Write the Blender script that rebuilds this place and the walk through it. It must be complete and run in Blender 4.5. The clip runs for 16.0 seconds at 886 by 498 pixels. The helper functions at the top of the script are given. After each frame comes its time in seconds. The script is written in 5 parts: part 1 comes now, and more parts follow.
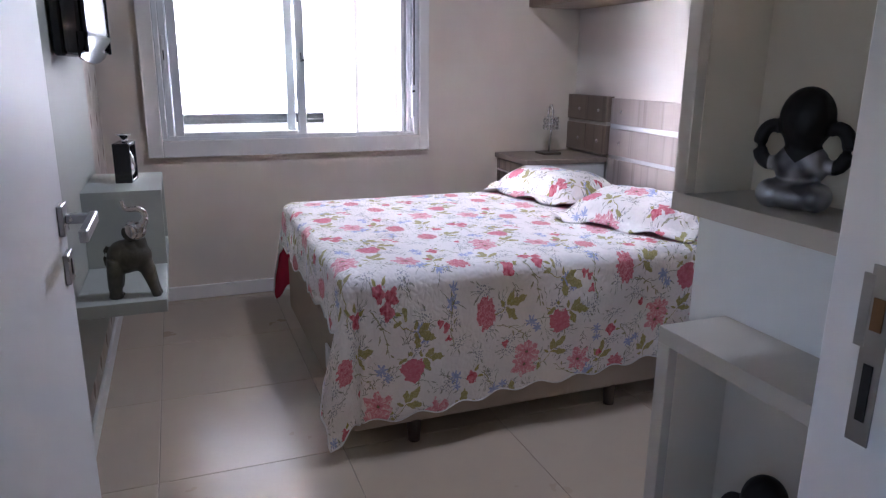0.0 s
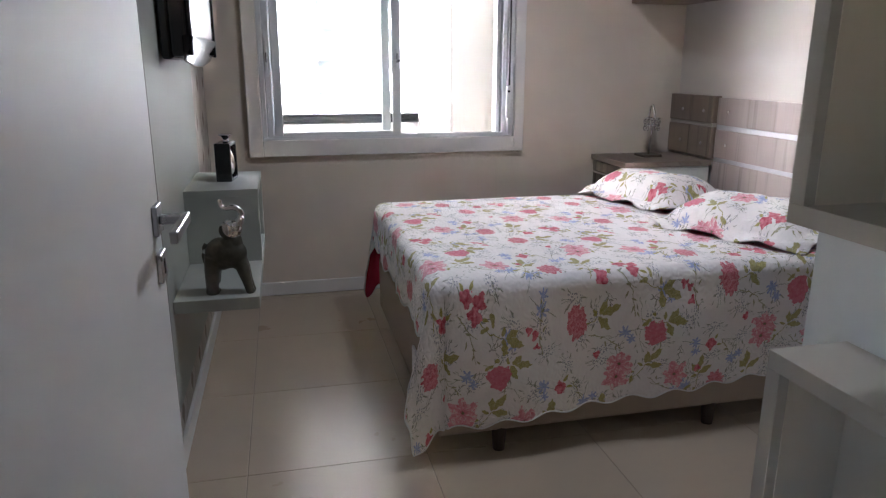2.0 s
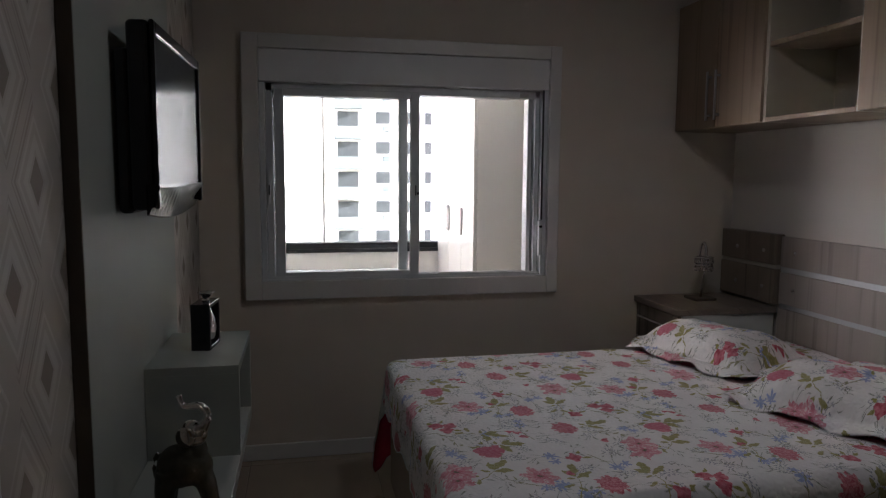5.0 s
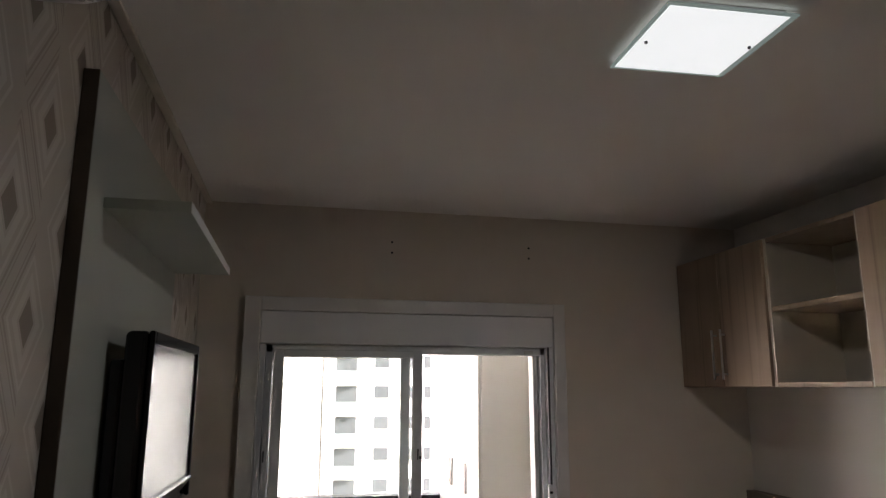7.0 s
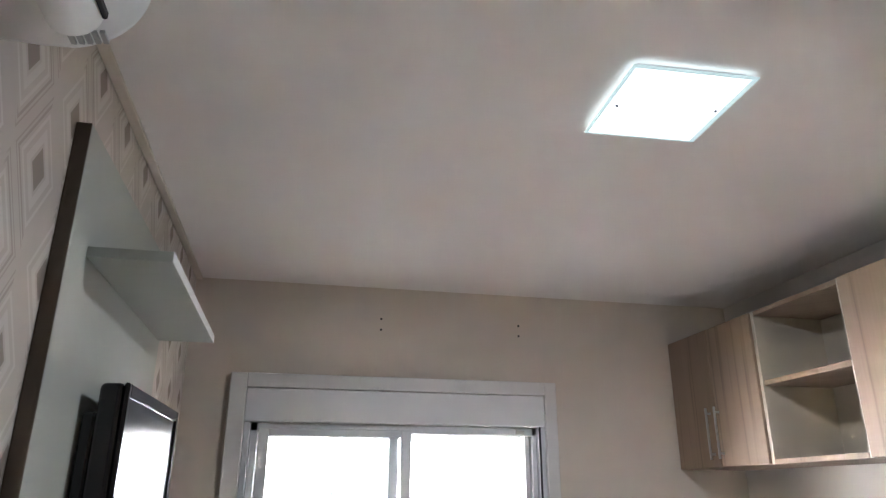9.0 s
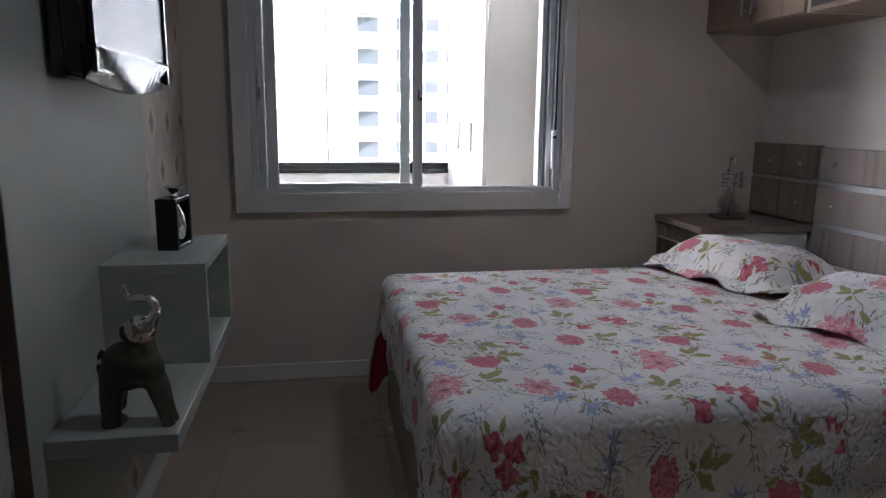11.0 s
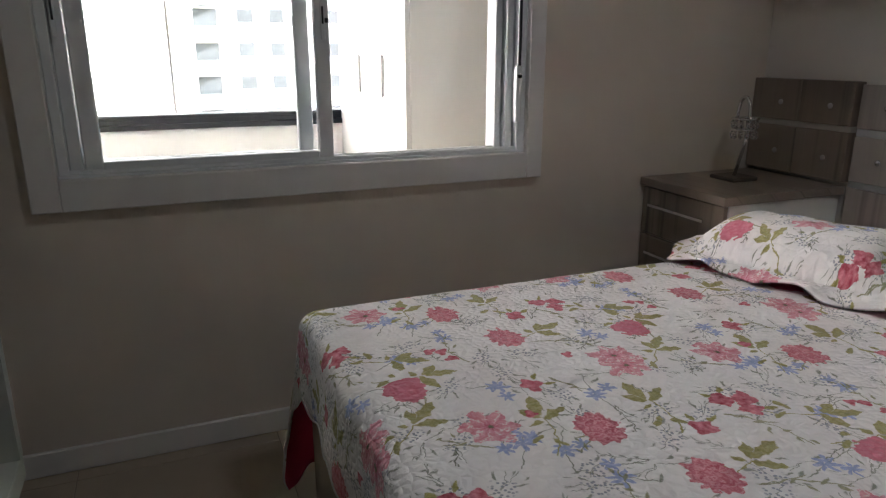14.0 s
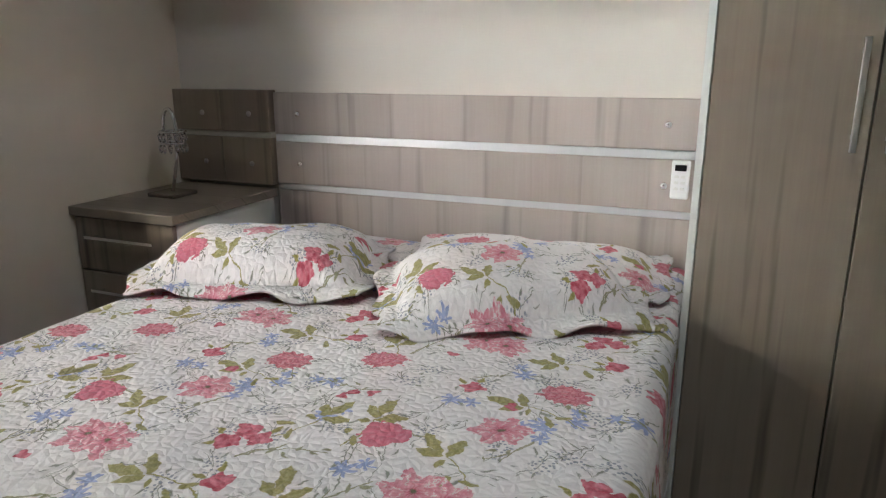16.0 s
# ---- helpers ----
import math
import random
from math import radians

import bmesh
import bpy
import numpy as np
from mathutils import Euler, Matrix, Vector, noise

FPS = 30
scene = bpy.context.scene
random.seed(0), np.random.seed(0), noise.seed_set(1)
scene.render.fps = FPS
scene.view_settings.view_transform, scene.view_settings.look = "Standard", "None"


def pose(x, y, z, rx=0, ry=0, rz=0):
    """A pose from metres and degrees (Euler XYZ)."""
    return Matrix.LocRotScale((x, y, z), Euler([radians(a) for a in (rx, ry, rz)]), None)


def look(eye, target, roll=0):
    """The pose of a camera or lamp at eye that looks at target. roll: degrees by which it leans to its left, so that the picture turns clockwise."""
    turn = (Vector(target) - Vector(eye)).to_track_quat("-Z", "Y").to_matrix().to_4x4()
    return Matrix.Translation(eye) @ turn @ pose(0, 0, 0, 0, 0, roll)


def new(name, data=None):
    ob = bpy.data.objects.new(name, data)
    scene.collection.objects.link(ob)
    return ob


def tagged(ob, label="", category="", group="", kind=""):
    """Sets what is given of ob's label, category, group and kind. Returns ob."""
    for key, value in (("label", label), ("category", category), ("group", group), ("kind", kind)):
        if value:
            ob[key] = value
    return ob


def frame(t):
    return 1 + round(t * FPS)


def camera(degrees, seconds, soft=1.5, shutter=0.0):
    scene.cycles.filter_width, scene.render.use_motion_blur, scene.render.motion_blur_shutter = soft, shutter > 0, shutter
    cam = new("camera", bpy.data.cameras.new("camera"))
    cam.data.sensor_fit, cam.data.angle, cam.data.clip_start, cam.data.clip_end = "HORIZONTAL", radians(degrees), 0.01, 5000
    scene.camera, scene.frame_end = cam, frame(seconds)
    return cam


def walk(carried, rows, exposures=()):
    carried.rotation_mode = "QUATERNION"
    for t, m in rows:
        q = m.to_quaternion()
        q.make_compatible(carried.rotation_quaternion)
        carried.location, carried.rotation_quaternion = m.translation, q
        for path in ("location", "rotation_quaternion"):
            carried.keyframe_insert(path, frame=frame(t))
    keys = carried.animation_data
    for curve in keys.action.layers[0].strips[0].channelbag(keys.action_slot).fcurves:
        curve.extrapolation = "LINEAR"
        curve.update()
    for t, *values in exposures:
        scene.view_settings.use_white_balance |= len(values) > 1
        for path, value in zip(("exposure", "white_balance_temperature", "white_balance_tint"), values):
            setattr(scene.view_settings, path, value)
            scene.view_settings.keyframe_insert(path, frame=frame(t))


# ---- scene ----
cam = camera(65.6, 16.0, 1.25)
PATH = [
    (0, (0.315, -0.465, 1.292), (1.01, 1.339, 0.782), 0.6),
    (0.5, (0.314, -0.443, 1.279), (0.878, 1.407, 0.769), 0.4),
    (1, (0.326, -0.431, 1.278), (0.806, 1.443, 0.768), 0.2),
    (1.5, (0.333, -0.427, 1.29), (0.784, 1.452, 0.775), 0.3),
    (2, (0.34, -0.418, 1.294), (0.779, 1.465, 0.781), 0.1),
    (2.5, (0.349, -0.316, 1.295), (0.788, 1.566, 0.776), 0.2),
    (3, (0.338, -0.197, 1.315), (0.773, 1.685, 0.796), 0.3),
    (5.5, (0.435, 0.158, 1.466), (0.835, 2.116, 1.392), 0.2),
    (6, (0.426, 0.188, 1.537), (0.832, 2.145, 1.612), 0.1),
    (6.5, (0.412, 0.2, 1.583), (0.824, 2.141, 1.831), 0.1),
    (7, (0.419, 0.186, 1.646), (0.817, 2.105, 2.043), 0.2),
    (7.5, (0.435, 0.185, 1.68), (0.821, 2.074, 2.208), 0.2),
    (8, (0.43, 0.187, 1.669), (0.814, 2.044, 2.305), 0.2),
    (8.5, (0.441, 0.179, 1.635), (0.826, 2.023, 2.307), 0.2),
    (9, (0.468, 0.186, 1.532), (0.853, 2.029, 2.207), 0.1),
    (9.5, (0.505, 0.207, 1.377), (0.887, 2.111, 1.856), 0.3),
    (10, (0.55, 0.197, 1.235), (0.906, 2.163, 1.339), 0.5),
    (12.5, (0.517, 0.83, 1.247), (0.873, 2.721, 0.699), 0.1),
    (13, (0.475, 1.044, 1.247), (0.855, 2.927, 0.691), 0.2),
    (13.5, (0.472, 1.208, 1.244), (0.987, 3.059, 0.689), 0.1),
    (14, (0.514, 1.389, 1.24), (1.237, 3.169, 0.684), -0.0),
    (14.5, (0.521, 1.507, 1.252), (1.506, 3.158, 0.701), -0.1),
    (15, (0.507, 1.577, 1.208), (1.924, 2.884, 0.675), -0.2),
    (15.5, (0.563, 1.566, 1.204), (2.226, 2.55, 0.686), -0.1),
    (16, (0.609, 1.527, 1.224), (2.395, 2.263, 0.706), -0.1),
]
EXPOSURES = [
    (0, 5.35, 5400, 30), (0.5, 5.13, 5350, 24), (1.3, 5.07, 5650, 23), (3, 4.95, 5800, 22), (5.5, 2.65, 6200, 22), (6.5, 2.85, 6600, 22), (7.5, 4.20, 6600, 22), (9, 5.42, 5900, 20),
    (9.6, 5.00, 5700, 20), (10.1, 3.65, 5300, 22), (12.5, 3.83, 6200, 20), (14.5, 3.85, 6100, 18), (15.5, 4.31, 6070, 16), (16, 4.45, 6070, 14),
]
walk(cam, [(t, look(eye, target, roll)) for t, eye, target, roll in PATH], EXPOSURES)

# ---- world, sun, lights ----
world = bpy.data.worlds.new("sky")
scene.world = world
world.use_nodes = True
wn = world.node_tree
sky = wn.nodes.new("ShaderNodeTexSky")
sky.sky_type = "NISHITA"
sky.sun_disc = False
sky.sun_elevation = radians(25)
sky.sun_rotation = radians(98)
sky.air_density, sky.dust_density = 1.3, 2.5
wn.links.new(sky.outputs[0], wn.nodes["Background"].inputs[0])
wn.nodes["Background"].inputs[1].default_value = 0.05

sun = new("sun", bpy.data.lights.new("sun", "SUN"))
sun.data.energy, sun.data.angle, sun.data.color = 5.0, radians(0.6), (1.0, 0.965, 0.91)
sun.matrix_world = look((8.5, -1.2, 4.0), (0, 0, 0))


# ---- materials ----
class Graph:
    """Short-hand for shader nodes."""

    def __init__(self, name):
        self.mat = bpy.data.materials.new(name)
        self.mat.use_nodes = True
        self.nt = self.mat.node_tree
        self.bsdf = self.nt.nodes["Principled BSDF"]

    def node(self, kind, ins=None, **props):
        n = self.nt.nodes.new(kind)
        for k, v in props.items():
            setattr(n, k, v)
        for k, v in (ins or {}).items():
            self.put(n.inputs[k], v)
        return n

    def put(self, socket, v):
        if isinstance(v, bpy.types.NodeSocket):
            self.nt.links.new(v, socket)
        else:
            socket.default_value = v

    def m(self, op, a, b=0.0, c=0.0, clamp=False):
        n = self.nt.nodes.new("ShaderNodeMath")
        n.operation, n.use_clamp = op, clamp
        for s, v in zip(n.inputs, (a, b, c)):
            self.put(s, v)
        return n.outputs[0]

    def vec(self, op, a, b=(0, 0, 0)):
        n = self.nt.nodes.new("ShaderNodeVectorMath")
        n.operation = op
        self.put(n.inputs[0], a)
        self.put(n.inputs[1], b)
        return n.outputs["Value"] if op in ("LENGTH", "DISTANCE", "DOT_PRODUCT") else n.outputs[0]

    def xyz(self, v):
        n = self.node("ShaderNodeSeparateXYZ", {0: v})
        return n.outputs[0], n.outputs[1], n.outputs[2]

    def join(self, x, y, z=0.0):
        return self.node("ShaderNodeCombineXYZ", {0: x, 1: y, 2: z}).outputs[0]

    def mix(self, f, a, b):
        n = self.nt.nodes.new("ShaderNodeMix")
        n.data_type = "RGBA"
        self.put(n.inputs["Factor"], f)
        for i, v in ((6, a), (7, b)):
            self.put(n.inputs[i], (*v, 1) if isinstance(v, tuple) and len(v) == 3 else v)
        return n.outputs[2]

    def noise(self, v, scale, detail=3.0, rough=0.55):
        return self.node("ShaderNodeTexNoise", {"Vector": v, "Scale": scale, "Detail": detail, "Roughness": rough}).outputs[0]

    def step(self, a, lo, hi):
        n = self.node("ShaderNodeMapRange", {0: a, 1: lo, 2: hi, 3: 0.0, 4: 1.0})
        return n.outputs[0]

    def coord(self, which="Object"):
        return self.node("ShaderNodeTexCoord").outputs[which]

    def bump(self, h, strength=0.3, dist=0.002):
        n = self.node("ShaderNodeBump", {"Strength": strength, "Distance": dist, "Height": h})
        self.put(self.bsdf.inputs["Normal"], n.outputs[0])

    def set(self, **kw):
        names = dict(color="Base Color", rough="Roughness", metal="Metallic", spec="Specular IOR Level", coat="Coat Weight",
                     trans="Transmission Weight", ior="IOR", sheen="Sheen Weight", emit="Emission Color", power="Emission Strength")
        for k, v in kw.items():
            self.put(self.bsdf.inputs[names[k]], (*v, 1) if isinstance(v, tuple) and len(v) == 3 else v)
        return self


def shade(c, k):
    return tuple(x * k for x in c)


def painted(name, color, rough=0.5, var=0.06, grain=120.0, relief=0.15, spec=0.4, coat=0.0):
    """Paint, lacquer or plaster with faint mottling at two scales."""
    g = Graph(name)
    p = g.coord()
    big, fine = g.noise(p, 2.3), g.noise(p, grain, 2.0)
    f = g.m("ADD", g.m("MULTIPLY", big, 0.7), g.m("MULTIPLY", fine, 0.3))
    g.set(color=g.mix(f, shade(color, 1 - var), shade(color, 1 + var)), spec=spec, coat=coat)
    g.set(rough=g.m("MULTIPLY_ADD", big, 0.08, rough - 0.04))
    if relief:
        g.bump(fine, relief, 0.0008)
    return g.mat


def metal(name, color=(0.75, 0.75, 0.76), rough=0.2):
    g = Graph(name)
    p = g.coord()
    n = g.noise(p, 45.0)
    g.set(color=color, metal=1.0, rough=g.m("MULTIPLY_ADD", n, 0.16, rough - 0.06))
    return g.mat


def wood(name, light, dark, plank=0.11, axis=2, rough=0.45, seam=0.5, streaks=0.45):
    """Wood-print laminate: grain along one axis, boards of uneven width side by side."""
    g = Graph(name)
    x, y, z = g.xyz(g.coord())
    across = g.m("ADD", x, y) if axis == 2 else g.m("ADD", x, z)
    along = z if axis == 2 else y
    rnd = g.node("ShaderNodeObjectInfo").outputs["Random"]
    across = g.m("MULTIPLY_ADD", rnd, 7.3, across)
    wob = g.m("MULTIPLY", g.m("SUBTRACT", g.noise(g.join(across, along, 0.0), 3.0), 0.5), 0.012)
    a2 = g.m("ADD", across, wob)
    cell = g.node("ShaderNodeTexVoronoi", {"W": a2, "Scale": 1 / plank, "Randomness": 0.85}, voronoi_dimensions="1D")
    edge = g.node("ShaderNodeTexVoronoi", {"W": a2, "Scale": 1 / plank, "Randomness": 0.85}, voronoi_dimensions="1D", feature="DISTANCE_TO_EDGE")
    tone = g.xyz(cell.outputs["Color"])[0]
    fibre = g.noise(g.join(g.m("MULTIPLY", a2, 90.0), g.m("MULTIPLY", along, 2.2), tone), 1.0, 5.0, 0.65)
    figure = g.noise(g.join(g.m("MULTIPLY", a2, 14.0), g.m("MULTIPLY", along, 1.4), g.m("MULTIPLY", tone, 9.0)), 1.0, 3.0)
    f = g.m("ADD", g.m("MULTIPLY", tone, 0.38), g.m("ADD", g.m("MULTIPLY", fibre, 0.42), g.m("MULTIPLY", figure, 0.42)))
    col = g.mix(g.m("SUBTRACT", f, 0.12, clamp=True), dark, light)
    line = g.m("MULTIPLY", g.m("SUBTRACT", 1.0, g.step(edge.outputs["Distance"], 0.0, 0.045)), g.m("MULTIPLY", g.step(figure, 0.3, 0.55), seam))
    streak = g.m("MULTIPLY", g.step(g.noise(g.join(g.m("MULTIPLY", a2, 22.0), g.m("MULTIPLY", along, 0.8), 4.0), 1.0, 2.0), 0.60, 0.76), streaks)
    col = g.mix(g.m("MAXIMUM", line, streak), col, shade(dark, 0.45))
    g.set(color=col, rough=g.m("MULTIPLY_ADD", fibre, 0.2, rough - 0.1), spec=0.35)
    g.bump(fibre, 0.12, 0.0006)
    return g.mat


# same paint as WALL, lightened to put daylight on the east wall
WALLE = painted("greige_wall_paint_lit", (0.70, 0.655, 0.60), 0.6, 0.03, 220.0, 0.25, 0.25)
WALL = painted("greige_wall_paint", (0.66, 0.592, 0.51), 0.6, 0.03, 220.0, 0.25, 0.25)
# unseen hall walls, tinted warm to colour the light they send back
HALL = painted("warm_bounce_hall_paint", (0.66, 0.53, 0.39), 0.7, 0.03, 220.0, 0.2, 0.2)
CEIL = painted("ceiling_paint", (0.86, 0.82, 0.785), 0.75, 0.02, 200.0, 0.2, 0.15)
TRIMW = painted("white_trim_lacquer", (0.70, 0.685, 0.66), 0.35, 0.02, 60.0, 0.05)
WHITE = painted("white_melamine", (0.72, 0.73, 0.70), 0.32, 0.02, 90.0, 0.05)
# white panel and shelves; greyed so the colour carries the TV wall's dimness
PANELW = painted("dimmed_white_panel", (0.39, 0.405, 0.365), 0.55, 0.02, 90.0, 0.04, 0.22)
CREAM = painted("cream_melamine", (0.60, 0.54, 0.44), 0.45, 0.03, 120.0, 0.05)
GREIGE = painted("greige_melamine", (0.44, 0.40, 0.34), 0.42, 0.04, 140.0, 0.08)
DOORP = painted("white_door_lacquer", (0.74, 0.74, 0.73), 0.52, 0.02, 40.0, 0.05, 0.3)
DARKEDGE = painted("dark_taupe_edge", (0.11, 0.085, 0.062), 0.5, 0.1)
WOODH = wood("greyed_oak_laminate", (0.54, 0.475, 0.44), (0.36, 0.305, 0.275), 0.27, seam=0.4)
WOODS = wood("brown_oak_laminate", (0.32, 0.25, 0.195), (0.18, 0.135, 0.10), 0.22)
WOODC = wood("warm_oak_laminate", (0.42, 0.31, 0.22), (0.24, 0.165, 0.11), 0.24)
WOODT = wood("oak_worktop_laminate", (0.36, 0.30, 0.245), (0.21, 0.165, 0.13), 0.12, axis=1)
WOODW = wood("wardrobe_oak_laminate", (0.32, 0.265, 0.21), (0.17, 0.135, 0.102), 0.30, seam=0.35, streaks=0.9)
CHROME = metal("chrome", (0.82, 0.82, 0.83), 0.1)
SATIN = metal("satin_chrome", (0.42, 0.42, 0.43), 0.28)
STEEL = metal("brushed_steel", (0.62, 0.61, 0.60), 0.3)
STEELD = metal("tarnished_steel", (0.34, 0.32, 0.30), 0.38)
ALU = metal("aluminium_strip", (0.66, 0.68, 0.69), 0.5)
BLACK = painted("black_gloss_plastic", (0.012, 0.012, 0.013), 0.2, 0.1, 80.0, 0.0, 0.5)
BLACKM = painted("matt_black_resin", (0.012, 0.011, 0.011), 0.55, 0.2, 90.0, 0.1)
PVC = painted("white_pvc", (0.78, 0.79, 0.79), 0.35, 0.02, 60.0, 0.03)
ACP = painted("satin_white_plastic", (0.74, 0.74, 0.73), 0.55, 0.02, 60.0, 0.03, 0.25)
ALUW = painted("white_aluminium", (0.70, 0.72, 0.73), 0.35, 0.02, 60.0, 0.03)
DARKMET = painted("dark_metal", (0.03, 0.032, 0.038), 0.4, 0.1)
BEIGEF = painted("beige_suede_fabric", (0.36, 0.295, 0.235), 0.9, 0.08, 500.0, 0.5, 0.1)
WHITEF = painted("white_cotton", (0.72, 0.72, 0.72), 0.9, 0.04, 500.0, 0.5, 0.1)
REDF = painted("raspberry_lining", (0.50, 0.045, 0.09), 0.9, 0.12, 400.0, 0.4, 0.1)
DARKW = painted("dark_stained_leg", (0.035, 0.02, 0.014), 0.4, 0.2)
GROUT = painted("grey_grout", (0.20, 0.175, 0.15), 0.9, 0.1)
LATCH = painted("bare_pine_mortise", (0.16, 0.075, 0.03), 0.8, 0.2)
FACADE = painted("far_white_facade", (0.82, 0.81, 0.79), 0.9, 0.03, 2.0, 0.0)
FACGLASS = painted("far_window_glass", (0.11, 0.12, 0.125), 0.5, 0.2, 2.0, 0.0, 0.1)
FACGREY = painted("far_balcony_front", (0.26, 0.30, 0.30), 0.6, 0.1, 2.0, 0.0, 0.1)
PALETILE = painted("pale_balcony_tile", (0.60, 0.585, 0.56), 0.4, 0.04, 60.0, 0.05)
DULLMARK = painted("grey_printed_mark", (0.42, 0.43, 0.43), 0.6)
GROUND = painted("far_ground", (0.30, 0.29, 0.27), 0.9, 0.2, 1.0, 0.0)


def glass(name, color=(0.97, 0.99, 0.98)):
    g = Graph(name)
    g.set(color=color, rough=0.02, trans=1.0, ior=1.05)
    return g.mat


GLASS = glass("clear_glass")
CRYSTAL = Graph("crystal").set(color=(0.95, 0.95, 0.96), rough=0.02, trans=1.0, ior=1.5).mat
SCREEN = Graph("tv_screen").set(color=(0.008, 0.009, 0.012), rough=0.2, spec=0.2, coat=0.0).mat


def floor_material():
    g = Graph("beige_porcelain_tile")
    p = g.coord()
    rnd = g.node("ShaderNodeObjectInfo").outputs["Random"]
    q = g.vec("ADD", p, g.join(g.m("MULTIPLY", rnd, 9.0), g.m("MULTIPLY", rnd, 5.0)))
    cloud, speck = g.noise(q, 3.0, 4.0), g.noise(q, 260.0, 2.0)
    f = g.m("ADD", g.m("MULTIPLY", cloud, 0.6), g.m("ADD", g.m("MULTIPLY", speck, 0.25), g.m("MULTIPLY", rnd, 0.2)))
    g.set(color=g.mix(f, (0.37, 0.30, 0.225), (0.48, 0.402, 0.312)), rough=g.m("MULTIPLY_ADD", cloud, 0.07, 0.25), spec=0.18)
    g.bump(cloud, 0.02, 0.001)
    return g.mat


FLOOR = floor_material()


def wallpaper():
    """Beige paper with nested diamonds and broken zigzag lines."""
    g = Graph("diamond_wallpaper")
    _, y, z = g.xyz(g.coord())
    u, v = g.m("DIVIDE", g.m("ADD", y, 0.06), 0.26), g.m("DIVIDE", g.m("ADD", z, 0.045), 0.36)
    rings = []
    for ou, ov in ((0.0, 0.0), (0.5, 0.5)):
        du = g.m("ABSOLUTE", g.m("SUBTRACT", g.m("FRACT", g.m("ADD", u, ou)), 0.5))
        dv = g.m("ABSOLUTE", g.m("SUBTRACT", g.m("FRACT", g.m("ADD", v, ov)), 0.5))
        rings.append(g.m("ADD", du, dv))
    d = g.m("MINIMUM", rings[0], rings[1])
    p = g.coord()
    blot = g.noise(p, 14.0)
    base = g.mix(blot, (0.46, 0.41, 0.36), (0.54, 0.49, 0.435))
    band = lambda lo, hi: g.m("MULTIPLY", g.step(d, lo, lo + 0.006), g.m("SUBTRACT", 1.0, g.step(d, hi, hi + 0.006)))
    col = g.mix(band(0.16, 0.24), base, (0.57, 0.525, 0.475))
    col = g.mix(band(-0.1, 0.125), col, (0.27, 0.225, 0.185))
    col = g.mix(band(0.30, 0.335), col, (0.58, 0.535, 0.485))
    side = g.step(g.m("FRACT", g.m("MULTIPLY", u, 1.0)), 0.45, 0.5)
    col = g.mix(g.m("MULTIPLY", band(0.37, 0.40), side), col, (0.38, 0.33, 0.285))
    col = g.mix(g.m("MULTIPLY", band(0.425, 0.445), side), col, (0.40, 0.35, 0.30))
    fine = g.noise(p, 300.0, 2.0)
    g.set(color=col, rough=0.62, spec=0.3)
    g.bump(fine, 0.15, 0.0006)
    return g.mat


PAPER = wallpaper()


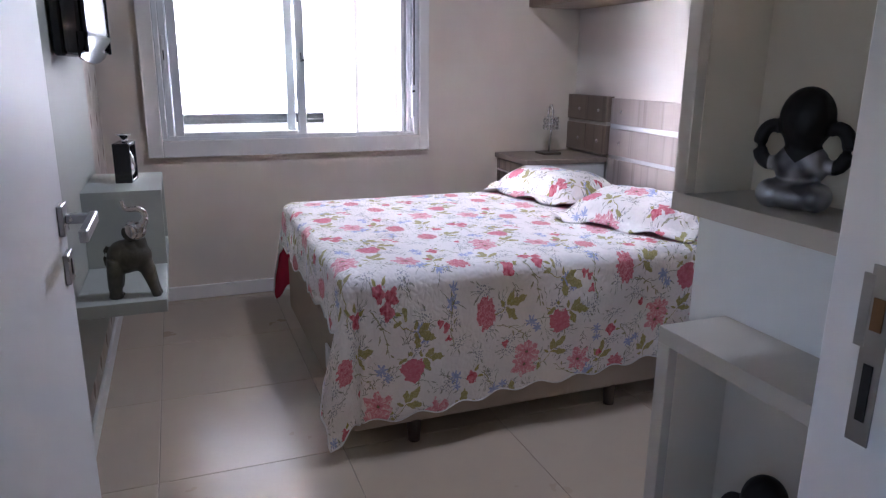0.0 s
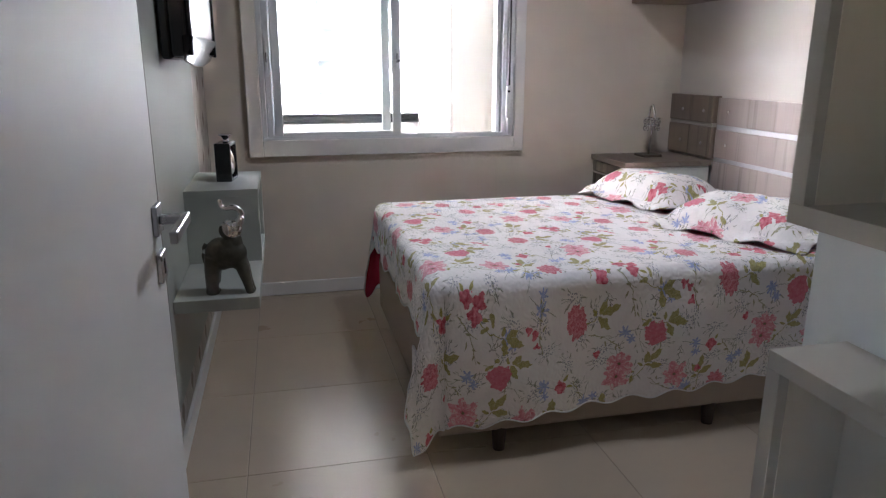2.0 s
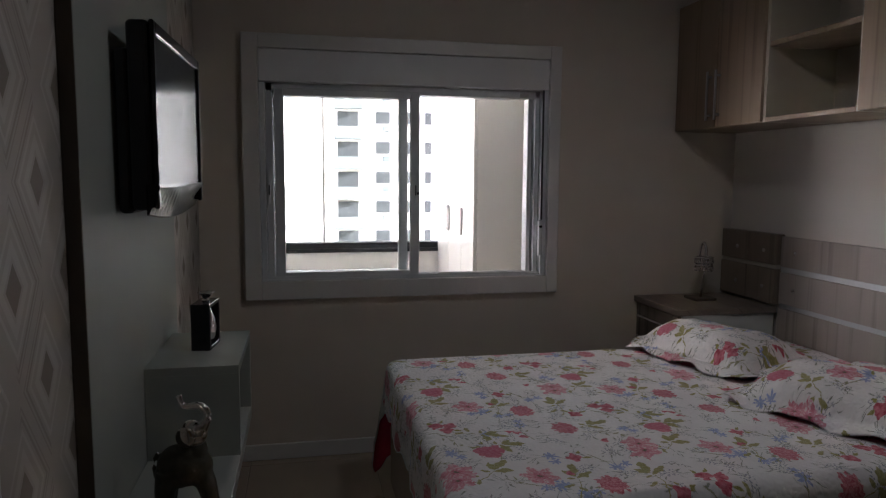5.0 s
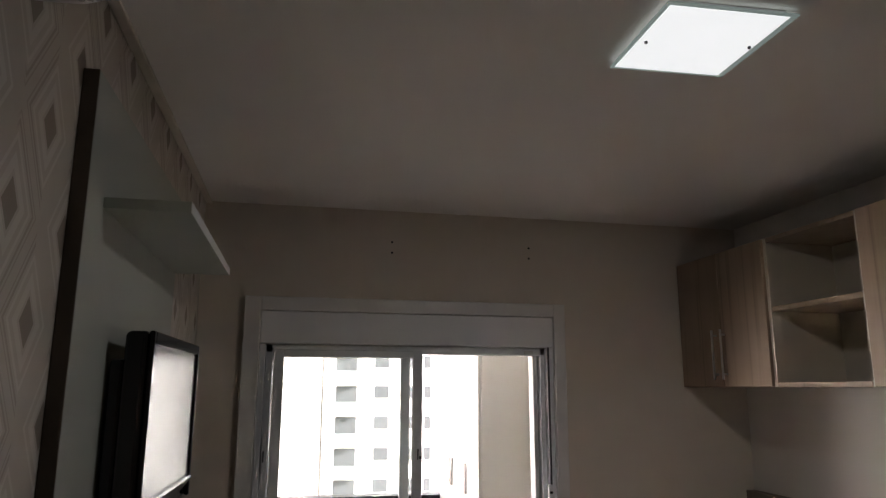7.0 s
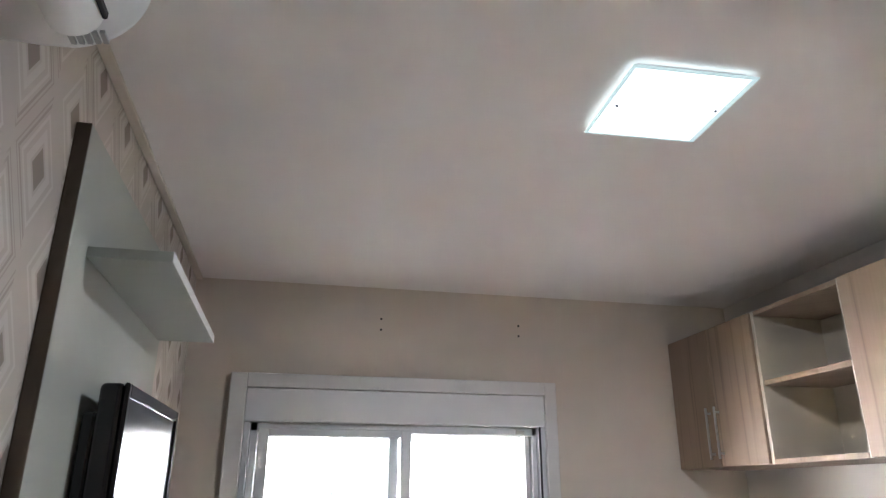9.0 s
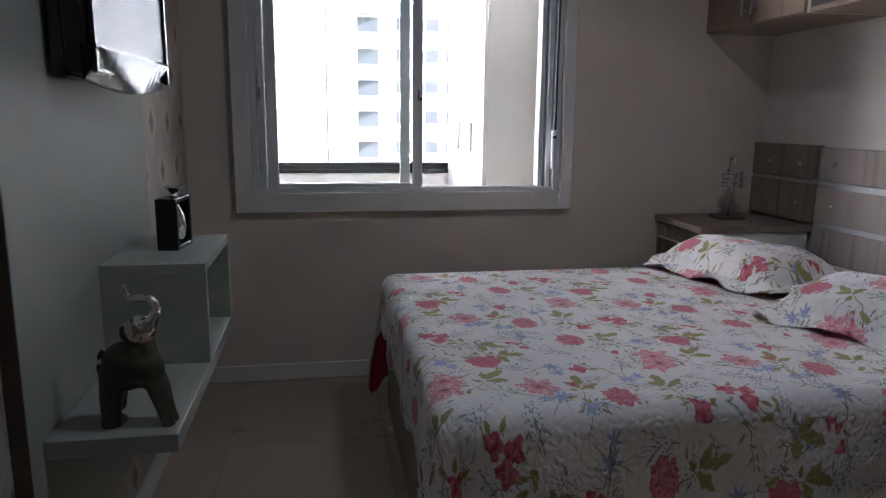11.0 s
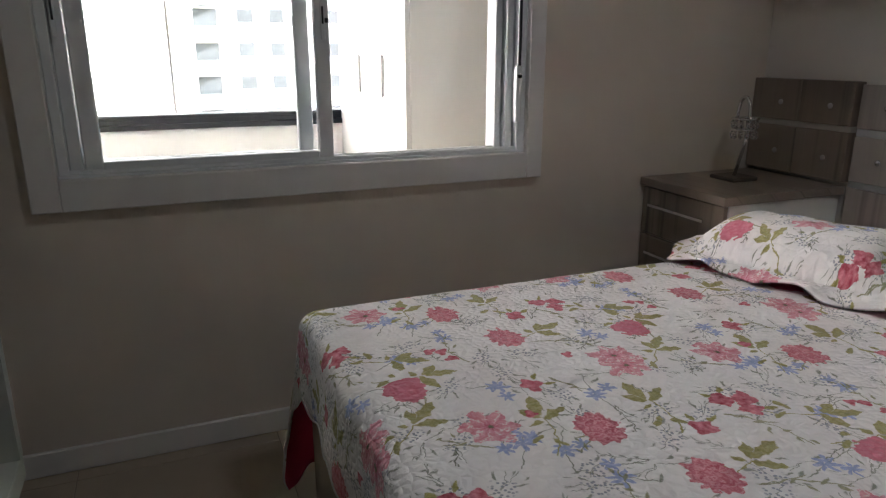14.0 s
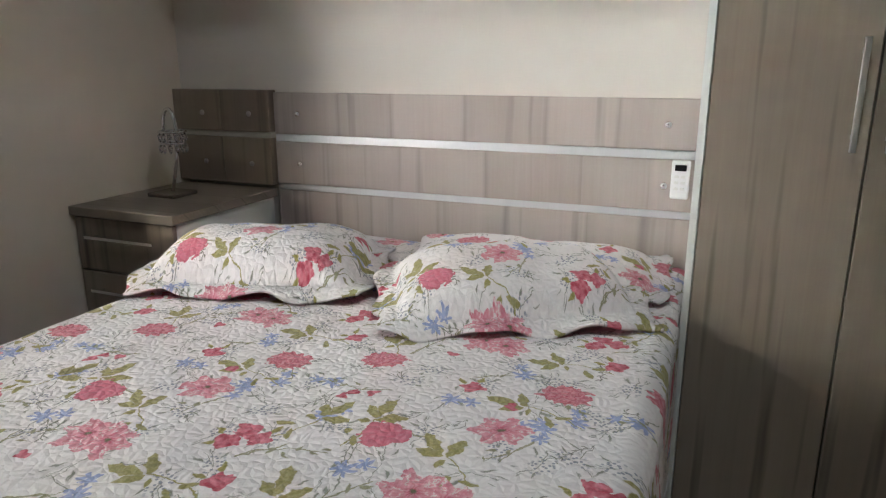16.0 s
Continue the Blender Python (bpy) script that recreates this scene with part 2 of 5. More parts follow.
def floral(name):
    """White quilted cotton with printed peonies, buds, cornflowers, leaves and fine stems. Reads the cloth's own UV in metres."""
    g = Graph(name)
    uv = g.coord("UV")
    jit = g.node("ShaderNodeTexNoise", {"Vector": uv, "Scale": 42.0, "Detail": 4.0}).outputs["Color"]
    ju, jv, _ = g.xyz(g.vec("SUBTRACT", jit, (0.5, 0.5, 0.5)))
    mottle = g.noise(uv, 70.0, 3.0)
    wash = g.noise(uv, 28.0, 2.0)
    col = g.mix(wash, (0.75, 0.715, 0.705), (0.83, 0.80, 0.79))

    def cells(size, seed, rnd=0.75):
        q = g.vec("ADD", uv, (seed * 1.37, seed * 2.11, 0.0))
        v = g.node("ShaderNodeTexVoronoi", {"Vector": q, "Scale": 1 / size, "Randomness": rnd}, voronoi_dimensions="2D")
        dx, dy, _ = g.xyz(g.vec("SUBTRACT", q, v.outputs["Position"]))
        r, gg, b = g.xyz(v.outputs["Color"])
        dx = g.m("MULTIPLY_ADD", ju, 0.024, dx)
        dy = g.m("MULTIPLY_ADD", jv, 0.024, dy)
        ang = g.m("MULTIPLY", r, 6.2832)
        c, s = g.m("COSINE", ang), g.m("SINE", ang)
        lx = g.m("ADD", g.m("MULTIPLY", dx, c), g.m("MULTIPLY", dy, s))
        ly = g.m("SUBTRACT", g.m("MULTIPLY", dy, c), g.m("MULTIPLY", dx, s))
        return lx, ly, gg, b

    def turned(lx, ly, a):
        c, s = math.cos(a), math.sin(a)
        return g.m("ADD", g.m("MULTIPLY", lx, c), g.m("MULTIPLY", ly, s)), g.m("SUBTRACT", g.m("MULTIPLY", ly, c), g.m("MULTIPLY", lx, s))

    def leaf(lx, ly, at, length, width, a):
        x, y = turned(lx, ly, a)
        t = g.m("DIVIDE", g.m("SUBTRACT", x, at), length)
        w = g.m("MULTIPLY", g.m("SUBTRACT", 1.0, g.m("MULTIPLY", t, t)), width)
        w = g.m("MULTIPLY", w, g.m("MULTIPLY_ADD", g.m("SINE", g.m("MULTIPLY", x, 260.0)), 0.14, 0.9))
        return g.step(g.m("SUBTRACT", w, g.m("ABSOLUTE", y)), 0.0, 0.0022)

    def stem(lx, ly, a, length, bend, thick=0.0011):
        x, y = turned(lx, ly, a)
        off = g.m("MULTIPLY", g.m("SINE", g.m("MULTIPLY", x, 26.0)), bend)
        near = g.m("SUBTRACT", thick, g.m("ABSOLUTE", g.m("SUBTRACT", y, off)))
        on = g.m("MULTIPLY", g.step(near, -0.0004, 0.0006), g.m("MULTIPLY", g.step(x, 0.0, 0.004), g.m("SUBTRACT", 1.0, g.step(x, length - 0.004, length))))
        return on

    vein = g.step(g.noise(uv, 190.0, 2.0), 0.40, 0.62)
    green = g.mix(g.m("MULTIPLY_ADD", mottle, 0.6, g.m("MULTIPLY", vein, 0.4)), (0.235, 0.21, 0.05), (0.46, 0.41, 0.15))
    dull = g.mix(mottle, (0.10, 0.115, 0.085), (0.33, 0.34, 0.26))
    # grey-green sprigs with small berries
    lx, ly, a1, b1 = cells(0.105, 5.0, 0.9)
    sprig = g.m("MAXIMUM", stem(lx, ly, 0.0, 0.055, 0.008, 0.0008), g.m("MAXIMUM", stem(lx, ly, 0.6, 0.05, -0.006, 0.0008), stem(lx, ly, 2.7, 0.05, 0.007, 0.0008)))
    dots = g.node("ShaderNodeTexVoronoi", {"Vector": uv, "Scale": 115.0, "Randomness": 1.0}, voronoi_dimensions="2D").outputs["Distance"]
    close = g.m("SUBTRACT", 1.0, g.step(g.m("SQRT", g.m("ADD", g.m("MULTIPLY", lx, lx), g.m("MULTIPLY", g.m("MULTIPLY", ly, ly), 2.2))), 0.024, 0.036))
    berries = g.m("MULTIPLY", g.m("MULTIPLY", g.m("SUBTRACT", 1.0, g.step(dots, 0.22, 0.34)), close), g.step(b1, 0.30, 0.31))
    needle = g.m("MAXIMUM", leaf(lx, ly, 0.035, 0.016, 0.004, 0.9), g.m("MAXIMUM", leaf(lx, ly, 0.03, 0.016, 0.0035, -0.5), leaf(lx, ly, 0.03, 0.015, 0.0035, 3.4)))
    for an, at in ((0.25, 0.046), (-0.25, 0.050), (2.45, 0.042), (2.95, 0.048), (0.95, 0.040)):
        needle = g.m("MAXIMUM", needle, leaf(lx, ly, at, 0.010, 0.0028, an))
    col = g.mix(g.m("MULTIPLY", g.m("MAXIMUM", sprig, needle), 0.85), col, dull)
    col = g.mix(g.m("MULTIPLY", berries, 0.85), col, (0.24, 0.26, 0.31))
    # dark needled sprigs
    lx, ly, a2, b2 = cells(0.150, 31.0, 0.95)
    ly = g.m("SUBTRACT", ly, g.m("MULTIPLY", g.m("SINE", g.m("MULTIPLY", lx, 30.0)), 0.006))
    needle = g.m("MAXIMUM", stem(lx, ly, 0.0, 0.085, 0.0, 0.0011), stem(lx, ly, 0.42, 0.05, 0.0, 0.0009))
    for k in range(7):
        needle = g.m("MAXIMUM", needle, leaf(g.m("SUBTRACT", lx, 0.016 + 0.010 * k), ly, 0.008, 0.0085, 0.0026, 0.75 if k % 2 else -0.75))
    col = g.mix(g.m("MULTIPLY", g.m("MULTIPLY", needle, g.step(a2, 0.15, 0.16)), 0.9), col, g.mix(b2, (0.12, 0.125, 0.08), (0.26, 0.27, 0.23)))
    # the print repeats every 0.566 m, a little askew on the bed: r runs across it, u towards the pillows
    x, y, _ = g.xyz(uv)
    SIDE = 0.566
    across = lambda x, y: 0.1491 * x - 0.9905 * y
    up = lambda x, y: 0.9887 * x + 0.0984 * y
    jr = g.m("MULTIPLY_ADD", ju, 0.020, g.m("ADD", g.m("MULTIPLY", x, 0.1491), g.m("MULTIPLY", y, -0.9905)))
    jt = g.m("MULTIPLY_ADD", jv, 0.020, g.m("ADD", g.m("MULTIPLY", x, 0.9887), g.m("MULTIPLY", y, 0.0984)))
    here = g.join(jr, jt)

    def motif(places):
        """Offset from the nearest of the places (x, y, turn) of the repeat, turned with it, and the turn itself."""
        best = gap = None
        for px, py, turn in places:
            px, py = px - 0.821, py - 1.636
            n = g.node("ShaderNodeVectorMath", {0: g.vec("SUBTRACT", here, (across(px, py), up(px, py), -turn)), 1: (SIDE / 2, SIDE / 2, 50.0), 2: (-SIDE / 2, -SIDE / 2, -50.0)}, operation="WRAP").outputs[0]
            far = g.vec("LENGTH", g.vec("MULTIPLY", n, (1.0, 1.0, 0.0)))
            if best is None:
                best, gap = n, far
            else:
                nearer = g.m("LESS_THAN", far, gap)
                best, gap = g.mix(nearer, best, n), g.m("MINIMUM", far, gap)
        dx, dy, turn = g.xyz(best)
        c, s = g.m("COSINE", turn), g.m("SINE", turn)
        lx = g.m("ADD", g.m("MULTIPLY", dx, c), g.m("MULTIPLY", dy, s))
        ly = g.m("SUBTRACT", g.m("MULTIPLY", dy, c), g.m("MULTIPLY", dx, s))
        return lx, ly, turn

    ragged = g.noise(uv, 60.0, 2.0)

    def blot(lx, ly, radius, petals, deep, tall=1.0):
        ang = g.m("ARCTAN2", ly, lx)
        lobes = g.m("MULTIPLY_ADD", g.m("SINE", g.m("MULTIPLY_ADD", ang, petals, g.m("MULTIPLY", wash, 5.0))), deep, 0.62 - deep * 0.4)
        lobes = g.m("MULTIPLY_ADD", ragged, 0.72, lobes)
        r = g.m("SQRT", g.m("ADD", g.m("MULTIPLY", lx, lx), g.m("MULTIPLY", g.m("MULTIPLY", ly, ly), tall)))
        return g.step(g.m("SUBTRACT", g.m("MULTIPLY", lobes, radius), r), 0.0, 0.002), r, ang

    # cornflowers, singly and in pairs
    lx, ly, k = motif(((1.605, 2.507, 0.3), (1.612, 2.28, 1.9), (1.65, 2.185, 3.3), (1.338, 2.577, 0.9), (1.197, 2.33, 2.2), (1.58, 2.333, 4.0), (1.564, 2.326, 5.0), (1.47, 2.69, 1.1)))
    f, r, _ = blot(lx, ly, 0.021, 7.0, 0.32)
    f2, r, _ = blot(g.m("SUBTRACT", lx, 0.034), g.m("ADD", ly, 0.012), 0.016, 6.0, 0.34)
    f = g.m("MULTIPLY", g.m("MAXIMUM", f, f2), g.step(g.noise(uv, 170.0, 2.0), 0.26, 0.42))
    col = g.mix(g.m("MULTIPLY", g.m("MAXIMUM", stem(lx, ly, 0.5, 0.075, 0.009), stem(lx, ly, 3.8, 0.06, 0.009)), 0.85), col, dull)
    col = g.mix(g.m("MULTIPLY", f, 0.9), col, g.mix(mottle, (0.15, 0.21, 0.46), (0.46, 0.53, 0.77)))
    # long thin green stems with small leaves
    lx, ly, k = motif(((1.46, 2.49, 2.6), (1.36, 2.19, 0.4), (1.72, 2.36, 5.4), (1.20, 2.58, 1.0), (1.52, 2.33, 3.9), (1.15, 2.42, 0.2), (1.60, 2.62, 3.1)))
    twig = g.m("MAXIMUM", stem(lx, ly, 0.0, 0.15, 0.011, 0.0013), stem(lx, ly, 0.35, 0.09, -0.008, 0.0011))
    for cx, an in ((0.050, 0.8), (0.072, -0.8), (0.095, 0.7), (0.118, -0.7), (0.140, 0.2)):
        twig = g.m("MAXIMUM", twig, leaf(g.m("SUBTRACT", lx, cx), ly, 0.012, 0.012, 0.0045, an))
    col = g.mix(g.m("MULTIPLY", twig, 0.9), col, g.mix(0.5, green, dull))
    # olive sprays of broad pointed leaves
    lx, ly, k = motif(((1.424, 2.447, 2.1), (1.065, 2.295, 2.7), (1.27, 2.275, 2.9), (1.52, 2.125, 0.9), (1.30, 2.065, 1.6), (1.49, 2.60, 1.2)))
    spray = stem(lx, ly, 3.14, 0.115, 0.012, 0.0014)
    for cx, cy, an, ln, wd in ((0.004, 0.002, 0.15, 0.036, 0.015), (0.0, 0.0, 0.95, 0.025, 0.013), (-0.006, 0.0, -0.85, 0.031, 0.014), (-0.012, 0.002, 2.0, 0.013, 0.008), (-0.05, 0.004, 2.3, 0.020, 0.009), (-0.062, -0.002, -2.4, 0.018, 0.008)):
        spray = g.m("MAXIMUM", spray, leaf(g.m("SUBTRACT", lx, cx), g.m("SUBTRACT", ly, cy), ln, ln, wd, an))
    col = g.mix(g.m("MULTIPLY", spray, 0.94), col, green)
    # coral buds, small roses, and their clusters
    coral = g.mix(g.step(mottle, 0.35, 0.65), (0.47, 0.055, 0.09), (0.72, 0.25, 0.30))
    lx, ly, k = motif(((1.004, 2.603, 0.0), (1.012, 2.567, 1.0), (0.982, 2.615, 2.0), (1.385, 2.235, 0.5), (1.62, 2.40, 1.5), (1.24, 2.50, 2.5)))
    f, r, _ = blot(lx, ly, 0.015, 3.0, 0.2, 1.2)
    col = g.mix(f, col, coral)
    lx, ly, k = motif(((1.106, 2.405, 0.2), (1.298, 2.168, 0.8), (1.418, 2.185, 0.0), (1.395, 2.225, 1.4), (1.432, 2.215, 2.7)))
    f, r, _ = blot(lx, ly, 0.026, 4.0, 0.16, 1.25)
    col = g.mix(g.m("MAXIMUM", leaf(lx, ly, 0.034, 0.014, 0.007, 2.2), leaf(lx, ly, 0.036, 0.016, 0.007, 1.1)), col, green)
    col = g.mix(f, col, coral)
    # large blooms: ragged carnations, a full rose, open striped peonies
    lx, ly, k = motif(((1.703, 2.32, 0.0), (1.16, 2.616, 0.15)))
    f, r, ang = blot(lx, ly, 0.051, 13.0, 0.08, 1.7)
    fold = g.m("SINE", g.m("ADD", g.m("MULTIPLY", r, 260.0), g.m("MULTIPLY", mottle, 26.0)))
    tone = g.m("MULTIPLY_ADD", fold, 0.24, g.m("MULTIPLY_ADD", mottle, 0.8, 0.02), clamp=True)
    col = g.mix(f, col, g.mix(tone, (0.50, 0.07, 0.11), (0.79, 0.40, 0.44)))
    lx, ly, k = motif(((1.446, 2.563, 0.4),))
    f, r, ang = blot(lx, ly, 0.046, 3.0, 0.06, 1.15)
    fold = g.m("SINE", g.m("ADD", g.m("MULTIPLY", r, 190.0), g.m("MULTIPLY", mottle, 16.0)))
    tone = g.m("MULTIPLY_ADD", fold, 0.10, g.m("MULTIPLY_ADD", mottle, 0.5, 0.12), clamp=True)
    col = g.mix(f, col, g.mix(tone, (0.54, 0.085, 0.14), (0.74, 0.31, 0.37)))
    lx, ly, k = motif(((1.534, 2.39, 0.3), (1.325, 2.455, 1.1), (1.318, 2.405, 2.0)))
    f, r, ang = blot(lx, ly, 0.053, 6.0, 0.17, 1.25)
    ray = g.m("SINE", g.m("ADD", g.m("MULTIPLY", ang, 9.0), g.m("MULTIPLY", mottle, 18.0)))
    heart = g.m("SUBTRACT", 1.0, g.step(r, 0.005, 0.020))
    tone = g.m("SUBTRACT", g.m("MULTIPLY_ADD", ray, 0.20, g.m("MULTIPLY_ADD", mottle, 1.0, 0.10)), g.m("MULTIPLY", heart, 0.4), clamp=True)
    col = g.mix(f, col, g.mix(tone, (0.56, 0.11, 0.17), (0.80, 0.45, 0.50)))
    gap = g.m("MULTIPLY", g.step(ray, 0.72, 0.95), g.m("MULTIPLY", g.step(r, 0.016, 0.022), g.step(mottle, 0.40, 0.52)))
    col = g.mix(g.m("MULTIPLY", gap, f), col, (0.78, 0.70, 0.69))
    col = g.mix(g.m("SUBTRACT", 1.0, g.step(r, 0.004, 0.008)), col, (0.16, 0.15, 0.08))
    # washed print: colour fades a little into the cotton
    col = g.mix(g.m("MULTIPLY", g.step(g.noise(uv, 95.0, 3.0), 0.45, 0.75), 0.12), col, (0.76, 0.73, 0.71))
    g.set(color=col, rough=0.85, spec=0.15, sheen=0.15)
    # quilted stippling
    sw = g.node("ShaderNodeTexNoise", {"Vector": uv, "Scale": 22.0, "Detail": 1.0}).outputs["Color"]
    q = g.vec("ADD", uv, g.vec("MULTIPLY", g.vec("SUBTRACT", sw, (0.5, 0.5, 0.5)), (0.03, 0.03, 0.0)))
    puff = g.node("ShaderNodeTexVoronoi", {"Vector": q, "Scale": 52.0, "Randomness": 1.0}, voronoi_dimensions="2D", feature="DISTANCE_TO_EDGE").outputs["Distance"]
    h = g.m("ADD", g.step(puff, 0.0, 0.42), g.m("MULTIPLY", g.noise(uv, 420.0, 2.0), 0.12))
    h = g.m("ADD", h, g.m("MULTIPLY", g.noise(uv, 130.0, 2.0), 0.55))
    g.bump(h, 0.42, 0.0045)
    return g.mat


QUILT = floral("floral_quilted_cotton")


# ---- building helpers ----
ORG = {}


def box(bm, x0, x1, y0, y1, z0, z1, bev=0.0, seg=1):
    """A box added to bm, its edges rounded by bev."""
    r = bmesh.ops.create_cube(bm, size=1.0, matrix=Matrix.LocRotScale(((x0 + x1) / 2, (y0 + y1) / 2, (z0 + z1) / 2), None, (x1 - x0, y1 - y0, z1 - z0)))
    if bev > 0:
        es = list({e for v in r["verts"] for e in v.link_edges})
        bmesh.ops.bevel(bm, geom=es, offset=bev, segments=seg, affect="EDGES", profile=0.5)
    return bm


def boxes(*specs, bev=0.002, seg=1):
    bm = bmesh.new()
    for s in specs:
        box(bm, *s, bev=bev, seg=seg)
    return bm


def cyl(bm, a, b, r0, r1=None, n=16):
    """A round bar from a to b."""
    a, b = Vector(a), Vector(b)
    d = b - a
    m = Matrix.Translation((a + b) / 2) @ d.to_track_quat("Z", "Y").to_matrix().to_4x4()
    bmesh.ops.create_cone(bm, cap_ends=True, segments=n, radius1=r0, radius2=r0 if r1 is None else r1, depth=d.length, matrix=m)
    return bm


def tube(bm, pts, radii, n=12):
    """A bent round bar through pts."""
    pts = [Vector(p) for p in pts]
    rings = []
    for i, p in enumerate(pts):
        d = (pts[min(i + 1, len(pts) - 1)] - pts[max(i - 1, 0)]).normalized()
        q = d.to_track_quat("Z", "Y")
        r = radii[i] if isinstance(radii, (list, tuple)) else radii
        rings.append([bm.verts.new(p + q @ Vector((r * math.cos(2 * math.pi * k / n), r * math.sin(2 * math.pi * k / n), 0))) for k in range(n)])
    for a, b in zip(rings, rings[1:]):
        for k in range(n):
            bm.faces.new((a[k], a[(k + 1) % n], b[(k + 1) % n], b[k]))
    bm.faces.new(rings[0][::-1])
    bm.faces.new(rings[-1])
    return bm


def ball(bm, c, r, sx=1.0, sy=1.0, sz=1.0, turn=None, n=20):
    m = Matrix.Translation(c) @ (turn if turn else Matrix()) @ Matrix.Diagonal((sx, sy, sz, 1))
    bmesh.ops.create_uvsphere(bm, u_segments=n, v_segments=n // 2 + 2, radius=r, matrix=m)
    return bm


def mesh_of(name, bm, material, smooth=False):
    bmesh.ops.recalc_face_normals(bm, faces=bm.faces)
    me = bpy.data.meshes.new(name)
    bm.to_mesh(me)
    bm.free()
    me.materials.append(material)
    if smooth:
        for p in me.polygons:
            p.use_smooth = True
    return me


def thing(name, at, label, category, group="", kind=""):
    e = new(name)
    e.location = at
    e.empty_display_size = 0.1
    ORG[e.name] = Vector(at)
    return tagged(e, label, category, group, kind)


def part(name, bm, material, parent, label="", smooth=False):
    """Links a bmesh, given in world places, as one mesh under a thing or a part."""
    o = ORG[parent.name]
    bmesh.ops.translate(bm, verts=bm.verts, vec=-o)
    ob = new(name, mesh_of(name, bm, material, smooth))
    ob.parent = parent
    ORG[ob.name] = o
    return tagged(ob, label) if label else ob


def solo(name, bm, material, label, category, group="", kind="", smooth=False):
    """A thing of one mesh, its origin at its base."""
    lo = Vector((min(v.co.x for v in bm.verts), min(v.co.y for v in bm.verts), min(v.co.z for v in bm.verts)))
    hi = Vector((max(v.co.x for v in bm.verts), max(v.co.y for v in bm.verts), 0))
    o = Vector(((lo.x + hi.x) / 2, (lo.y + hi.y) / 2, lo.z))
    bmesh.ops.translate(bm, verts=bm.verts, vec=-o)
    ob = new(name, mesh_of(name, bm, material, smooth))
    ob.location = o
    ORG[ob.name] = o
    return tagged(ob, label, category, group, kind)


def structure(name, bm, material, label, category):
    ob = new(name, mesh_of(name, bm, material))
    ORG[ob.name] = Vector((0, 0, 0))
    return tagged(ob, label, category, "", "structure")


# ---- the room: walls, ceiling, floor bed ----
XL, XR, YD, YW, H = -0.045, 2.77, 0.02, 3.525, 2.52
YF = 3.50
DX0, DX1, DH = 0.10, 0.93, 2.10
WX0, WX1, WZ0, WZ1 = 0.24, 1.675, 0.90, 2.00

structure("wall_west", boxes((XL - 0.12, XL, YD, YW, 0, H), bev=0), PAPER, "beige wall paper with nested diamond pattern", "wall")
structure("wall_east", boxes((XR, XR + 0.14, -0.14, YW + 0.15, 0, H), bev=0), WALLE, "greige painted wall behind the headboard, lightened for daylight", "wall")
structure("wall_north", boxes((XL - 0.12, WX0, YW, YW + 0.15, 0, H), (WX1, XR, YW, YW + 0.15, 0, H), (WX0, WX1, YW, YW + 0.15, 0, WZ0),
          (WX0, WX1, YW, YW + 0.15, WZ1, H), bev=0), WALL, "greige painted wall with the window opening", "wall")
structure("wall_south", boxes((XL - 0.12, DX0 - 0.022, YD - 0.14, YD, 0, H), (DX1 + 0.022, XR, YD - 0.14, YD, 0, H), (DX0 - 0.022, DX1 + 0.022, YD - 0.14, YD, DH + 0.022, H), bev=0),
          WALL, "greige painted wall with the doorway", "wall")
structure("ceiling", boxes((XL - 0.12, XR + 0.14, -0.14, YW + 0.15, H, H + 0.12), bev=0), CEIL, "off-white painted ceiling", "ceiling")
structure("floor", boxes((XL - 0.12, XR + 0.14, -0.14, YW + 0.15, -0.12, -0.002), bev=0), GROUT, "beige porcelain tiles with thin grout lines", "floor")
structure("baseboard_north", boxes((XL + 0.016, XR, YW - 0.015, YW, 0.001, 0.08), bev=0.003), TRIMW, "white baseboard under the window", "baseboard")
structure("baseboard_west", boxes((XL, XL + 0.015, 0.1, YW, 0.001, 0.08), bev=0.003), TRIMW, "white baseboard along the papered wall", "baseboard")
structure("cornice_west", boxes((XL, XL + 0.03, YD, YW, H - 0.012, H - 0.0005), bev=0.004, seg=3), WALL, "narrow plaster cornice over the wall paper", "trim")

# hall behind the doorway
structure("hall_floor", boxes((-0.9, 2.2, -1.9, -0.14, -0.12, 0.0), bev=0), FLOOR, "beige porcelain hall floor", "floor")
structure("hall_wall_back", boxes((-0.9, 2.2, -2.0, -1.9, 0, H), bev=0), HALL, "unseen hall wall, tinted warm for bounced light", "wall")
# the gap in this wall is made up, to light the doorway from the sky
structure("hall_wall_side_1", boxes((-1.0, -0.9, -2.0, -1.5, 0, H), (-1.0, -0.9, -0.95, -0.12, 0, H), (-1.0, -0.9, -1.5, -0.95, 0, 1.2), (-1.0, -0.9, -1.5, -0.95, 1.82, H), bev=0), HALL, "unseen hall wall, tinted warm for bounced light", "wall")
structure("hall_wall_side_2", boxes((2.2, 2.3, -2.0, -0.12, 0, H), bev=0), HALL, "unseen hall wall, tinted warm for bounced light", "wall")
structure("hall_wall_front", boxes((-0.9, XL - 0.12, YD - 0.14, YD, 0, H), bev=0), HALL, "unseen hall wall, tinted warm for bounced light", "wall")
structure("hall_ceiling", boxes((-1.0, 2.3, -2.0, -0.14, H, H + 0.12), bev=0), CEIL, "plain hall ceiling", "ceiling")

